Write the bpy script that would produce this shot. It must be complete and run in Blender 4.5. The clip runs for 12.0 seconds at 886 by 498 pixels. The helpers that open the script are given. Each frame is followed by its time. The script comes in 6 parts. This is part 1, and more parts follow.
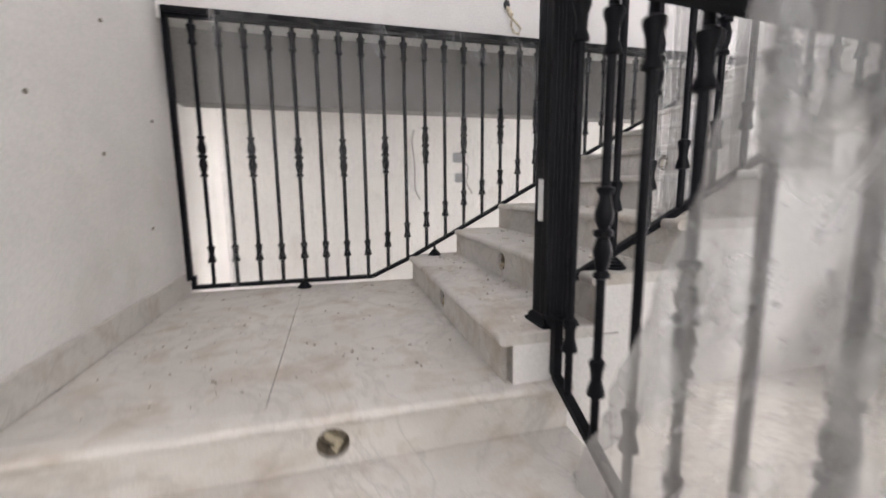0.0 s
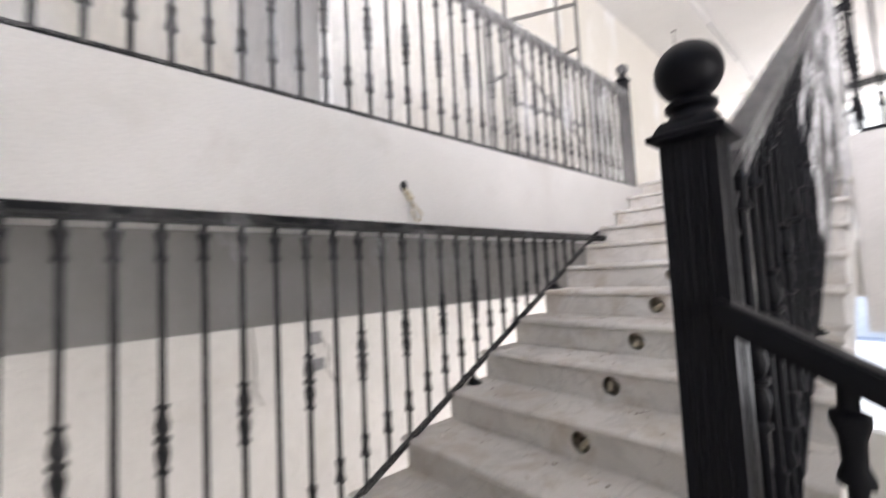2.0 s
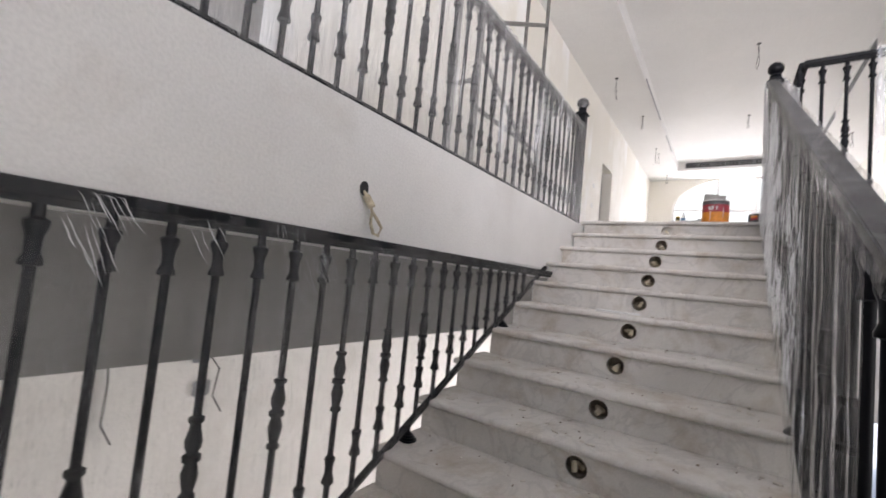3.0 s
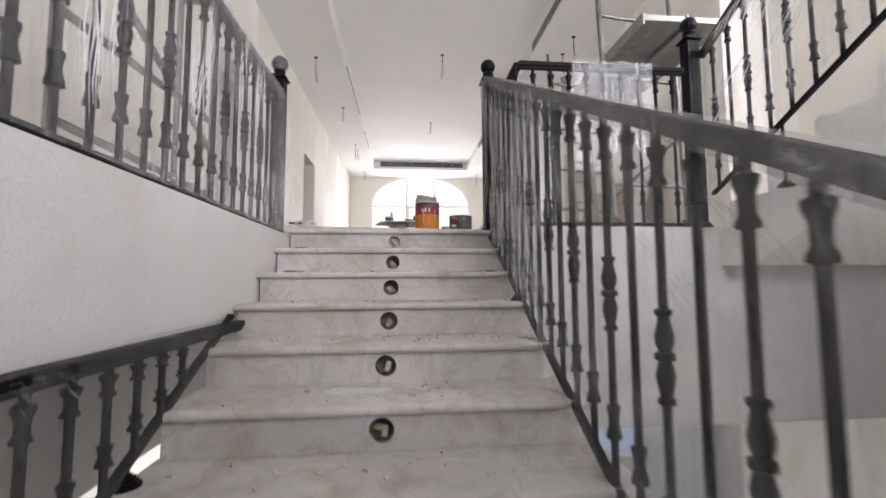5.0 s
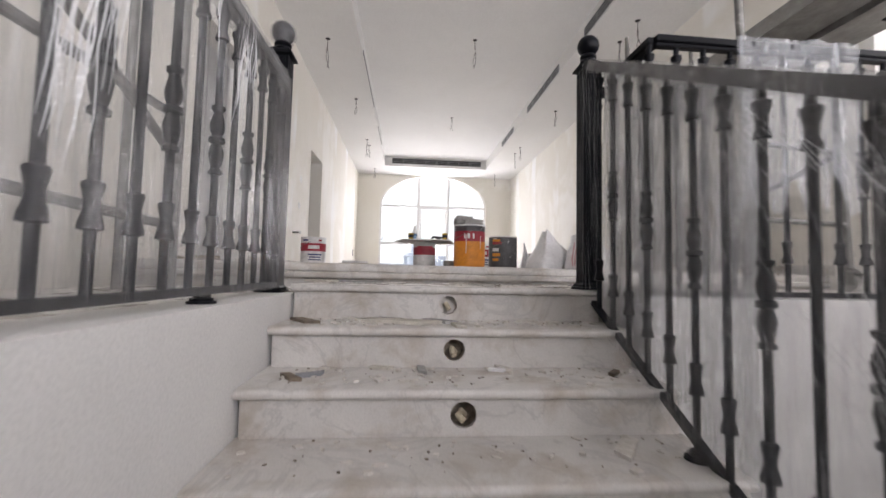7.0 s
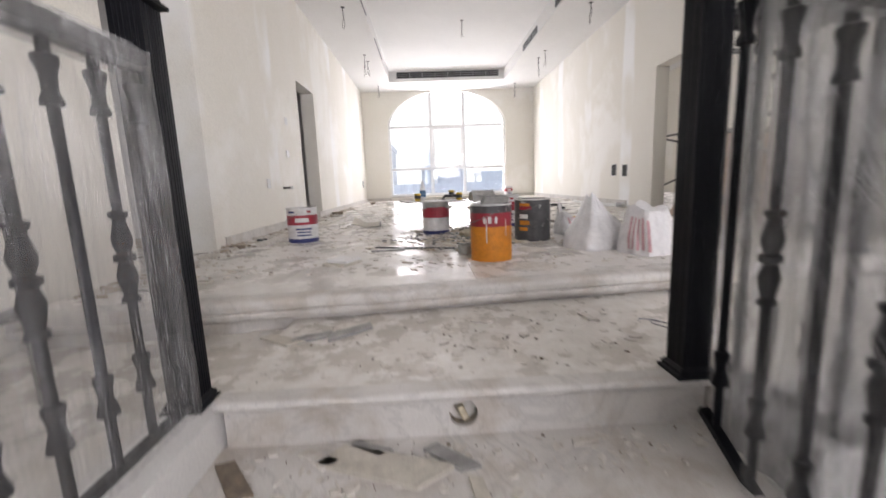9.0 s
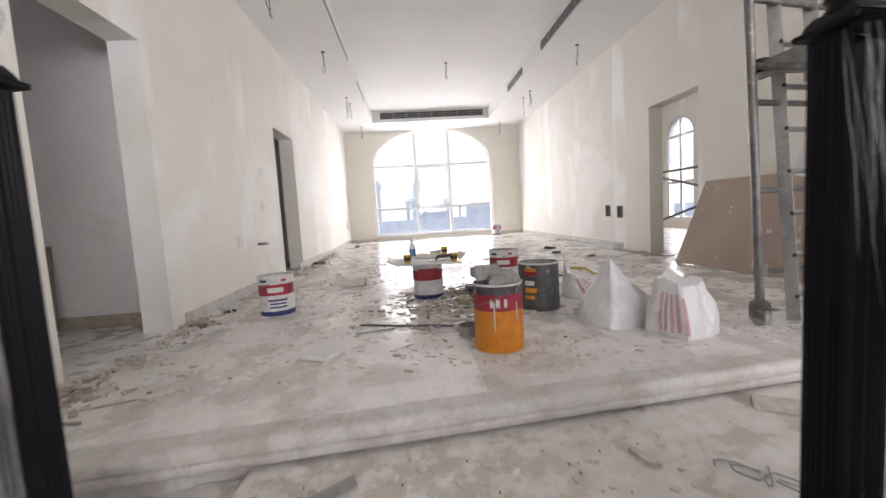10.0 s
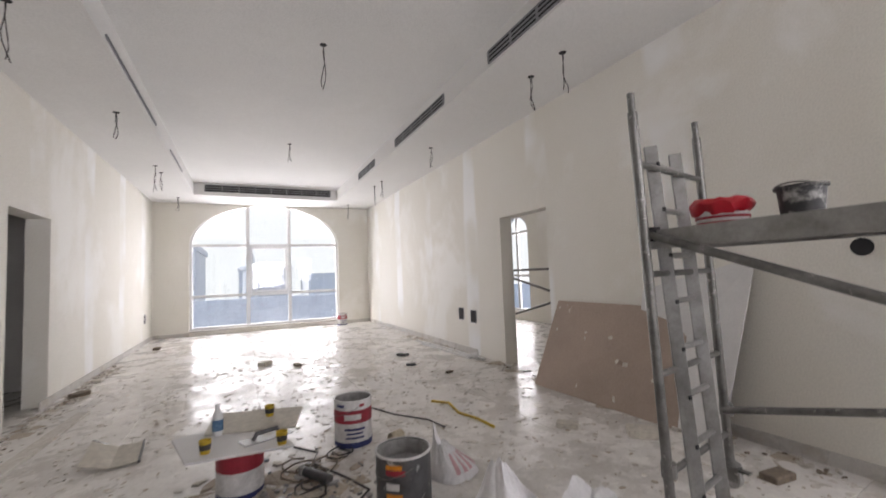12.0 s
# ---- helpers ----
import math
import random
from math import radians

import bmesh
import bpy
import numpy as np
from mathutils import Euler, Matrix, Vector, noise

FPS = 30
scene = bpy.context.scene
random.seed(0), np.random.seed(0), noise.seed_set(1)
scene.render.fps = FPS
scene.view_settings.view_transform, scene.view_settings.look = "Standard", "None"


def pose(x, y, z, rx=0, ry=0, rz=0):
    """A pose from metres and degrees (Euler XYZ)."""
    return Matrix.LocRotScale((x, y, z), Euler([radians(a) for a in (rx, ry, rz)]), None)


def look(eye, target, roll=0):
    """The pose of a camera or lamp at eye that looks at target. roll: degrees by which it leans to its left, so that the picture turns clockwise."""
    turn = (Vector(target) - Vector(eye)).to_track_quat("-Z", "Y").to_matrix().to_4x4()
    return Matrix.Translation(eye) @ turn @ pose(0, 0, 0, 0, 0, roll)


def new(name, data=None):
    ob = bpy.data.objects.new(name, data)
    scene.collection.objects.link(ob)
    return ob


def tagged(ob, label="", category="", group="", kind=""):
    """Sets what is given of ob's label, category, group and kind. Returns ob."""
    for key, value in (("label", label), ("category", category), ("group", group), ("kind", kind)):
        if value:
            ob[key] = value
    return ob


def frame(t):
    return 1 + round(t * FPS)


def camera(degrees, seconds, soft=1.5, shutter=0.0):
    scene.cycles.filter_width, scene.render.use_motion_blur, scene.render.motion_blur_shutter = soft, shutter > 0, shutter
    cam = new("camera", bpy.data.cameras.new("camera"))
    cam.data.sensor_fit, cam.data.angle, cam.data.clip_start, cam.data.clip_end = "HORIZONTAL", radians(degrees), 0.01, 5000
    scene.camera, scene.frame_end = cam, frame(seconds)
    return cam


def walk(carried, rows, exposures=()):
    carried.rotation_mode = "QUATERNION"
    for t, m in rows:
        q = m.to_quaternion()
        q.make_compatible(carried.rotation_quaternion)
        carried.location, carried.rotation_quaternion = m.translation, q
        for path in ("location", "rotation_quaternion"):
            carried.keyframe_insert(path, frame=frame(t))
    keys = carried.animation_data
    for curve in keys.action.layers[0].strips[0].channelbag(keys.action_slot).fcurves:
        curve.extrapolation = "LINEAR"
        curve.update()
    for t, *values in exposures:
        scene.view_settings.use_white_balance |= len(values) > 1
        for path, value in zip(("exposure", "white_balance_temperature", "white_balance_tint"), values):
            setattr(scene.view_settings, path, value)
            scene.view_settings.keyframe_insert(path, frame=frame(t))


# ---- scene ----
cam = camera(94.4, 12.0, shutter=0.5)
PATH = [
    (0, (-0.532, -2.063, 0.659), (-0.03, -0.149, 0.366), -0.5),
    (0.5, (-0.786, -1.763, 0.888), (0.053, 0.028, 0.591), -1.8),
    (1, (-0.738, -1.515, 1.067), (0.19, 0.25, 0.923), -1.5),
    (1.5, (-0.821, -1.225, 1.224), (-0.007, 0.602, 1.186), -3.2),
    (2, (-0.718, -1.034, 1.412), (0.629, 0.438, 1.54), -2.8),
    (2.5, (-0.562, -0.811, 1.576), (0.99, 0.442, 1.717), 0.5),
    (3, (-0.563, -0.508, 1.585), (1.076, 0.631, 1.712), 5.6),
    (3.5, (-0.241, -0.44, 1.588), (1.669, 0.139, 1.722), 4.1),
    (3.7, (-0.044, -0.344, 1.569), (1.914, 0.045, 1.688), 3.7),
    (5.3, (0.876, 0.056, 1.967), (2.86, -0.153, 2.116), -0.9),
    (5.5, (1.013, 0.155, 1.972), (3.006, 0.015, 2.046), -1.6),
    (6, (1.231, 0.128, 2.152), (3.185, -0.288, 2.254), 0.6),
    (6.5, (1.51, 0.163, 2.341), (3.492, -0.052, 2.491), 1.7),
    (6.7, (1.642, 0.227, 2.353), (3.627, 0.031, 2.502), 1.5),
    (8.3, (2.359, 0.212, 2.839), (4.348, 0.095, 2.675), -0.6),
    (8.5, (2.46, 0.137, 2.854), (4.432, -0.094, 2.612), -0.4),
    (9, (2.743, 0.095, 3.032), (4.716, 0.027, 2.712), -2.2),
    (9.5, (3.006, 0.256, 3.187), (4.993, 0.311, 2.966), -3.9),
    (10, (3.262, 0.133, 3.301), (5.249, -0.013, 3.126), -3.5),
    (10.5, (3.547, 0.18, 3.414), (5.531, 0.121, 3.17), -2.8),
    (11, (3.749, 0.228, 3.647), (5.722, -0.093, 3.688), -2.2),
    (11.5, (3.978, -0.015, 3.764), (5.85, -0.719, 3.806), -3.4),
    (12, (4.151, -0.033, 3.89), (5.946, -0.906, 4.012), -2.2),
]
UNIT = 1.09  # metres per drawing unit of the stairs
walk(cam, [(t, look(eye, target, roll)) for t, eye, target, roll in PATH], [(0.0, 1.95), (1.0, 2.1), (1.5, 2.0), (2.0, 1.93), (2.5, 1.57), (3.5, 1.4), (5.5, 1.15), (6.5, 1.05), (8.5, 1.15), (9.0, 1.2), (10.0, 1.15), (12.0, 0.82)])

# ---- world and large lights ----
world = bpy.data.worlds.new("hazy_sky")
scene.world = world
world.use_nodes = True
sky = world.node_tree.nodes.new("ShaderNodeTexSky")
sky.sky_type, sky.sun_disc = "NISHITA", False
sky.sun_elevation, sky.sun_rotation = radians(49), radians(17)
sky.air_density, sky.dust_density = 1.0, 1.0
world.node_tree.links.new(sky.outputs[0], world.node_tree.nodes["Background"].inputs["Color"])
world.node_tree.nodes["Background"].inputs["Strength"].default_value = 0.15

sun = new("sun", bpy.data.lights.new("sun", "SUN"))
sun.data.energy, sun.data.angle, sun.data.color = 3.0, radians(0.5), (1.0, 0.95, 0.88)
sun.matrix_basis = look((6, 20, 24), (0, 0, 0))


def area_light(name, eye, target, width, height, watts, colour=(1.0, 0.947, 0.988)):
    lamp = new(name, bpy.data.lights.new(name, "AREA"))
    lamp.data.shape, lamp.data.size, lamp.data.size_y = "RECTANGLE", width, height
    lamp.data.energy, lamp.data.color = watts, colour
    lamp.matrix_basis = look(eye, target)
    return lamp


area_light("daylight_hall_window", (17.2, -0.64, 4.0), (12.3, -0.64, 3.9), 5.6, 4.2, 320)
area_light("daylight_side_window", (13.1, -7.1, 3.7), (12.3, -5.2, 3.3), 1.03, 2.5, 60)
# added fill from an unseen west opening, brightens stairs and ceiling
area_light("fill_stair_west", (-1.25, -1.5, 3.95), (3.4, -0.5, 5.6), 2.2, 1.7, 66).data.spread = radians(125)
warm = (1.0, 0.935, 0.92)
# added fill out of view on the south side, lights landing and west wall
area_light("fill_stair_south", (0.0, -3.8, 1.2), (-0.6, 0.5, 0.6), 2.2, 1.4, 17, warm)
area_light("daylight_lower_window", (6.9, -2.0, -0.1), (2, -1.5, -0.3), 3.4, 1.6, 9, warm)
# added fill hanging in the lower room to brighten its north wall
area_light("fill_lower_room", (6.2, 0.20, -0.3), (0.5, 1.9, 0.1), 1.2, 1.8, 31, warm).data.spread = radians(80)
# added fill at the unseen west end of the passage
area_light("fill_passage", (-1.2, 2.9, 3.4), (5.0, 2.9, 3.0), 1.2, 1.4, 11)
# added fill high in the south wall, out of view, for the stair head
area_light("fill_stair_head", (2.2, -3.8, 4.15), (5.6, -1.6, 2.4), 1.9, 1.4, 26).data.spread = radians(130)


def mix_shader_nodes(name):
    m = bpy.data.materials.new(name)
    m.use_nodes = True
    nt = m.node_tree
    return m, nt, nt.nodes["Principled BSDF"]


def node(nt, kind, **props):
    n = nt.nodes.new(kind)
    for key, value in props.items():
        n.inputs[key].default_value = value
    return n


def surface(name, light, dark, scale=3.0, rough=(0.5, 0.7), bump=0.1, fine=60.0, metal=0.0, vein=None, stain=None,
            stretch=(1, 1, 1), spread=(0.35, 0.65), piece=0.0, spec=0.5):
    """Two-scale variation in world metres: large blotches, fine grain, bump, and optional veins and stains."""
    m, nt, bsdf = mix_shader_nodes(name)
    link = nt.links.new
    geo = nt.nodes.new("ShaderNodeNewGeometry")
    mapping = nt.nodes.new("ShaderNodeMapping")
    mapping.inputs["Scale"].default_value = stretch
    link(geo.outputs["Position"], mapping.inputs["Vector"])
    big = node(nt, "ShaderNodeTexNoise", Scale=scale, Detail=6.0, Roughness=0.6)
    small = node(nt, "ShaderNodeTexNoise", Scale=fine, Detail=4.0, Roughness=0.65)
    link(mapping.outputs["Vector"], big.inputs["Vector"])
    link(mapping.outputs["Vector"], small.inputs["Vector"])
    ramp = nt.nodes.new("ShaderNodeMapRange")
    ramp.inputs["From Min"].default_value, ramp.inputs["From Max"].default_value = spread
    link(big.outputs["Fac"], ramp.inputs["Value"])
    col = nt.nodes.new("ShaderNodeMix")
    col.data_type = "RGBA"
    col.inputs[6].default_value, col.inputs[7].default_value = (*dark, 1), (*light, 1)
    link(ramp.outputs["Result"], col.inputs[0])
    out = col.outputs[2]
    grain = nt.nodes.new("ShaderNodeMix")
    grain.data_type, grain.blend_type = "RGBA", "MULTIPLY"
    grain.inputs[0].default_value = 0.25
    link(out, grain.inputs[6])
    gray = nt.nodes.new("ShaderNodeMapRange")
    gray.inputs["From Min"].default_value, gray.inputs["From Max"].default_value, gray.inputs["To Min"].default_value = 0.3, 0.6, 0.5
    link(small.outputs["Fac"], gray.inputs["Value"])
    link(gray.outputs["Result"], grain.inputs[7])
    out = grain.outputs[2]
    for spec_, wave in ((vein, True), (stain, False)):
        if not spec_:
            continue
        colour, sc, lo, hi, amount = spec_
        tex = node(nt, "ShaderNodeTexNoise", Scale=sc, Detail=8.0, Roughness=0.62, Distortion=1.2 if wave else 0.3)
        link(mapping.outputs["Vector"], tex.inputs["Vector"])
        value = tex.outputs["Fac"]
        if wave:
            off = nt.nodes.new("ShaderNodeMath")
            off.operation = "SUBTRACT"
            off.inputs[1].default_value = 0.5
            link(value, off.inputs[0])
            ab = nt.nodes.new("ShaderNodeMath")
            ab.operation = "ABSOLUTE"
            link(off.outputs[0], ab.inputs[0])
            value = ab.outputs[0]
        mr = nt.nodes.new("ShaderNodeMapRange")
        mr.inputs["From Min"].default_value, mr.inputs["From Max"].default_value = lo, hi
        mr.inputs["To Min"].default_value, mr.inputs["To Max"].default_value = (amount, 0.0) if wave else (0.0, amount)
        link(value, mr.inputs["Value"])
        mx = nt.nodes.new("ShaderNodeMix")
        mx.data_type = "RGBA"
        link(mr.outputs["Result"], mx.inputs[0])
        link(out, mx.inputs[6])
        mx.inputs[7].default_value = (*colour, 1)
        out = mx.outputs[2]
    if piece:
        info = nt.nodes.new("ShaderNodeObjectInfo")
        mr = nt.nodes.new("ShaderNodeMapRange")
        mr.inputs["To Min"].default_value, mr.inputs["To Max"].default_value = 1 - piece, 1.0
        link(info.outputs["Random"], mr.inputs["Value"])
        mx = nt.nodes.new("ShaderNodeMix")
        mx.data_type, mx.blend_type = "RGBA", "MULTIPLY"
        mx.inputs[0].default_value = 1.0
        link(out, mx.inputs[6])
        link(mr.outputs["Result"], mx.inputs[7])
        out = mx.outputs[2]
    link(out, bsdf.inputs["Base Color"])
    rr = nt.nodes.new("ShaderNodeMapRange")
    rr.inputs["From Min"].default_value, rr.inputs["From Max"].default_value = 0.35, 0.65
    rr.inputs["To Min"].default_value, rr.inputs["To Max"].default_value = rough
    link(big.outputs["Fac"], rr.inputs["Value"])
    link(rr.outputs["Result"], bsdf.inputs["Roughness"])
    bsdf.inputs["Metallic"].default_value = metal
    bsdf.inputs["Specular IOR Level"].default_value = spec
    if bump:
        b = node(nt, "ShaderNodeBump", Strength=bump, Distance=0.004)
        link(small.outputs["Fac"], b.inputs["Height"])
        link(b.outputs["Normal"], bsdf.inputs["Normal"])
    return m


def film_material(name, base, extra, scale, stretch, tint=(0.92, 0.92, 0.94), lines=(4.0, 0.25, 0.010, 0.85), sheen=0.12):
    """Clear stretch film: a thin haze, milky streaks, and patches of fine white lines painting the glints of pleats;
    lines: density, length share, width, strength.
    """
    m, nt, bsdf = mix_shader_nodes(name)
    link = nt.links.new
    geo = nt.nodes.new("ShaderNodeNewGeometry")

    def coords(turn, factors):
        mapping = nt.nodes.new("ShaderNodeMapping")
        mapping.inputs["Scale"].default_value = factors
        mapping.inputs["Rotation"].default_value = turn
        link(geo.outputs["Position"], mapping.inputs["Vector"])
        return mapping.outputs["Vector"]

    def ranged(value, lo, hi, to0, to1):
        r = nt.nodes.new("ShaderNodeMapRange")
        r.inputs["From Min"].default_value, r.inputs["From Max"].default_value = lo, hi
        r.inputs["To Min"].default_value, r.inputs["To Max"].default_value = to0, to1
        link(value, r.inputs["Value"])
        return r.outputs["Result"]

    def maths(kind, a, b=None, number=None):
        n = nt.nodes.new("ShaderNodeMath")
        n.operation = kind
        link(a, n.inputs[0])
        if b is not None:
            link(b, n.inputs[1])
        elif number is not None:
            n.inputs[1].default_value = number
        return n.outputs[0]

    tex = node(nt, "ShaderNodeTexNoise", Scale=scale, Detail=5.0, Roughness=0.6, Distortion=0.4)
    link(coords((0.12, 0.15, 0.0), stretch), tex.inputs["Vector"])
    most = ranged(tex.outputs["Fac"], 0.5, 0.74, base, extra)
    # thin lines of raised opacity: pleat glints put into the material
    for turn in ((0.05, 0.10, 0.0), (0.1, 0.42, 0.2)):
        fine = node(nt, "ShaderNodeTexNoise", Scale=scale, Detail=2.0, Roughness=0.5, Distortion=0.15)
        link(coords(turn, (stretch[0] * lines[0], stretch[1] * lines[0], stretch[2] * lines[1])), fine.inputs["Vector"])
        thin = ranged(maths("ABSOLUTE", maths("SUBTRACT", fine.outputs["Fac"], number=0.52)), 0.0, lines[2], lines[3], 0.0)
        patch = node(nt, "ShaderNodeTexNoise", Scale=2.6, Detail=2.0)
        link(coords(turn, (1.6, 1.6, 0.7)), patch.inputs["Vector"])
        most = maths("MAXIMUM", most, maths("MULTIPLY", thin, ranged(patch.outputs["Fac"], 0.47, 0.62, 0.0, 1.0)))
    bsdf.inputs["Base Color"].default_value = (*tint, 1)
    bsdf.inputs["Roughness"].default_value = 0.12
    bsdf.inputs["Specular IOR Level"].default_value = 1.0
    b = node(nt, "ShaderNodeBump", Strength=0.7, Distance=0.01)
    link(tex.outputs["Fac"], b.inputs["Height"])
    link(b.outputs["Normal"], bsdf.inputs["Normal"])
    clear = nt.nodes.new("ShaderNodeBsdfTransparent")
    clear.inputs["Color"].default_value = (0.97, 0.97, 0.97, 1)
    mx = nt.nodes.new("ShaderNodeMixShader")
    link(most, mx.inputs[0])
    link(clear.outputs[0], mx.inputs[1])
    link(bsdf.outputs[0], mx.inputs[2])
    gloss = nt.nodes.new("ShaderNodeBsdfGlossy")
    gloss.inputs["Roughness"].default_value = 0.22
    link(b.outputs["Normal"], gloss.inputs["Normal"])
    facing = nt.nodes.new("ShaderNodeLayerWeight")
    facing.inputs["Blend"].default_value = 0.42
    wet = nt.nodes.new("ShaderNodeMixShader")
    link(maths("MULTIPLY", facing.outputs["Fresnel"], number=sheen), wet.inputs[0])
    link(mx.outputs[0], wet.inputs[1])
    link(gloss.outputs[0], wet.inputs[2])
    link(wet.outputs[0], nt.nodes["Material Output"].inputs["Surface"])
    return m


def glass_material(name):
    m, nt, bsdf = mix_shader_nodes(name)
    clear = nt.nodes.new("ShaderNodeBsdfTransparent")
    gloss = nt.nodes.new("ShaderNodeBsdfGlossy")
    gloss.inputs["Roughness"].default_value = 0.02
    mx = nt.nodes.new("ShaderNodeMixShader")
    mx.inputs[0].default_value = 0.06
    nt.links.new(clear.outputs[0], mx.inputs[1])
    nt.links.new(gloss.outputs[0], mx.inputs[2])
    nt.links.new(mx.outputs[0], nt.nodes["Material Output"].inputs["Surface"])
    return m


WALL_WHITE = surface("painted_plaster_white", (0.78, 0.765, 0.745), (0.70, 0.685, 0.665), 1.3, (0.7, 0.85), 0.12, 90,
                     stain=((0.5, 0.465, 0.42), 1.7, 0.56, 0.76, 0.45))
WALL_CREAM = surface("cream_wall_paint", (0.80, 0.775, 0.715), (0.77, 0.74, 0.665), 0.9, (0.65, 0.8), 0.08, 80, stretch=(1.0, 1.0, 0.8),
                     stain=((0.86, 0.85, 0.82), 0.55, 0.53, 0.62, 0.7))


def putty_bands(m, period, colour):
    """Pale filled board joints: upright bands along a wall that runs in x."""
    nt = m.node_tree
    link = nt.links.new
    bsdf = nt.nodes["Principled BSDF"]
    old = bsdf.inputs["Base Color"].links[0].from_socket
    geo = nt.nodes.new("ShaderNodeNewGeometry")
    wave = node(nt, "ShaderNodeTexWave", Scale=0.314 / period, Distortion=0.5, Detail=3.0)
    wave.inputs["Detail Scale"].default_value = 3.0
    link(geo.outputs["Position"], wave.inputs["Vector"])
    patch = node(nt, "ShaderNodeTexNoise", Scale=0.9, Detail=3.0)
    link(geo.outputs["Position"], patch.inputs["Vector"])
    a = nt.nodes.new("ShaderNodeMapRange")
    a.inputs["From Min"].default_value, a.inputs["From Max"].default_value = 0.86, 0.93
    link(wave.outputs["Fac"], a.inputs["Value"])
    b = nt.nodes.new("ShaderNodeMapRange")
    b.inputs["From Min"].default_value, b.inputs["From Max"].default_value = 0.42, 0.6
    link(patch.outputs["Fac"], b.inputs["Value"])
    both = nt.nodes.new("ShaderNodeMath")
    both.operation = "MULTIPLY"
    link(a.outputs["Result"], both.inputs[0])
    link(b.outputs["Result"], both.inputs[1])
    mx = nt.nodes.new("ShaderNodeMix")
    mx.data_type = "RGBA"
    link(both.outputs[0], mx.inputs[0])
    link(old, mx.inputs[6])
    mx.inputs[7].default_value = (*colour, 1)
    link(mx.outputs[2], bsdf.inputs["Base Color"])


putty_bands(WALL_CREAM, 1.9, (0.86, 0.86, 0.85))
SKIM = surface("gray_skim_plaster", (0.53, 0.515, 0.495), (0.46, 0.445, 0.43), 1.6, (0.75, 0.9), 0.12, 80, stain=((0.62, 0.61, 0.59), 2.0, 0.55, 0.7, 0.5))
CEILING = surface("ceiling_paint", (0.82, 0.815, 0.80), (0.77, 0.765, 0.75), 0.8, (0.8, 0.9), 0.06, 70, stain=((0.74, 0.73, 0.71), 1.6, 0.52, 0.7, 0.7))
CONCRETE = surface("unpainted_gray_plaster", (0.27, 0.262, 0.25), (0.21, 0.203, 0.192), 2.0, (0.8, 0.9), 0.25, 50)
MARBLE = surface("dusty_stair_marble", (0.66, 0.635, 0.60), (0.55, 0.525, 0.49), 2.4, (0.45, 0.7), 0.08, 140,
                 vein=((0.40, 0.385, 0.37), 2.6, 0.0, 0.03, 0.5), stain=((0.37, 0.31, 0.24), 4.6, 0.50, 0.70, 0.72), piece=0.06)
FLOOR_HALL = surface("dusty_polished_marble", (0.76, 0.735, 0.70), (0.60, 0.57, 0.53), 2.2, (0.10, 0.50), 0.0, 30, spec=0.13,
                     vein=((0.55, 0.52, 0.47), 1.6, 0.0, 0.035, 0.3), stain=((0.80, 0.78, 0.74), 7.0, 0.5, 0.66, 0.75), piece=0.04)
FLOOR_STRIP = surface("dirty_marble_strip", (0.72, 0.69, 0.64), (0.56, 0.52, 0.46), 4.5, (0.12, 0.55), 0.05, 40,
                      stain=((0.74, 0.72, 0.68), 9.0, 0.5, 0.62, 0.8))
BLACK = surface("black_painted_iron", (0.0045, 0.0048, 0.0072), (0.0025, 0.0026, 0.0045), 8.0, (0.38, 0.55), 0.1, 120, spec=0.14)
DUST = surface("dark_dusty_recess", (0.36, 0.31, 0.24), (0.15, 0.125, 0.095), 30.0, (0.85, 0.95), 0.3, 120)
FRAME_WHITE = surface("white_window_profile", (0.80, 0.80, 0.80), (0.74, 0.74, 0.74), 2.0, (0.3, 0.4), 0.0, 60)
# near-opaque white that paints the highlights on pulled film
GLINT_WHITE = film_material("painted_film_glints", 0.55, 0.9, 14.0, (3.0, 3.0, 3.0), (0.97, 0.97, 0.98))
GLASS = glass_material("clear_glass")
FILM = film_material("clear_stretch_film", 0.035, 0.18, 9.0, (7.0, 7.0, 0.45), sheen=0.45)
FILM_DENSE = film_material("layered_stretch_film", 0.05, 0.24, 9.0, (6.0, 6.0, 0.4), lines=(5.0, 0.2, 0.018, 0.85), sheen=0.08)
FILM_TAIL = film_material("loose_stretch_film", 0.022, 0.10, 11.0, (6.0, 6.0, 1.2), lines=(3.0, 0.4, 0.006, 0.6), sheen=0.06)
FILM_HUNG = film_material("hanging_hazy_film", 0.22, 0.5, 6.0, (4.0, 4.0, 0.5), (0.80, 0.82, 0.86), lines=(3.0, 0.4, 0.012, 0.6), sheen=0.1)
FILM_SHEET = film_material("milky_crumpled_sheet", 0.42, 0.8, 5.0, (2.0, 2.0, 1.1), (0.50, 0.50, 0.50), lines=(2.0, 0.6, 0.015, 0.85), sheen=0.2)
FILM_THICK = film_material("milky_plastic_sheet", 0.34, 0.74, 5.0, (2.0, 2.0, 0.9), (0.82, 0.82, 0.83), lines=(2.5, 0.5, 0.015, 0.8), sheen=0.2)


# ---- mesh helpers ----
def add_box(bm, x0, x1, y0, y1, z0, z1):
    vs = [bm.verts.new(p) for p in ((x0, y0, z0), (x1, y0, z0), (x1, y1, z0), (x0, y1, z0),
                                    (x0, y0, z1), (x1, y0, z1), (x1, y1, z1), (x0, y1, z1))]
    for q in ((0, 3, 2, 1), (4, 5, 6, 7), (0, 1, 5, 4), (1, 2, 6, 5), (2, 3, 7, 6), (3, 0, 4, 7)):
        bm.faces.new([vs[i] for i in q])
    return vs


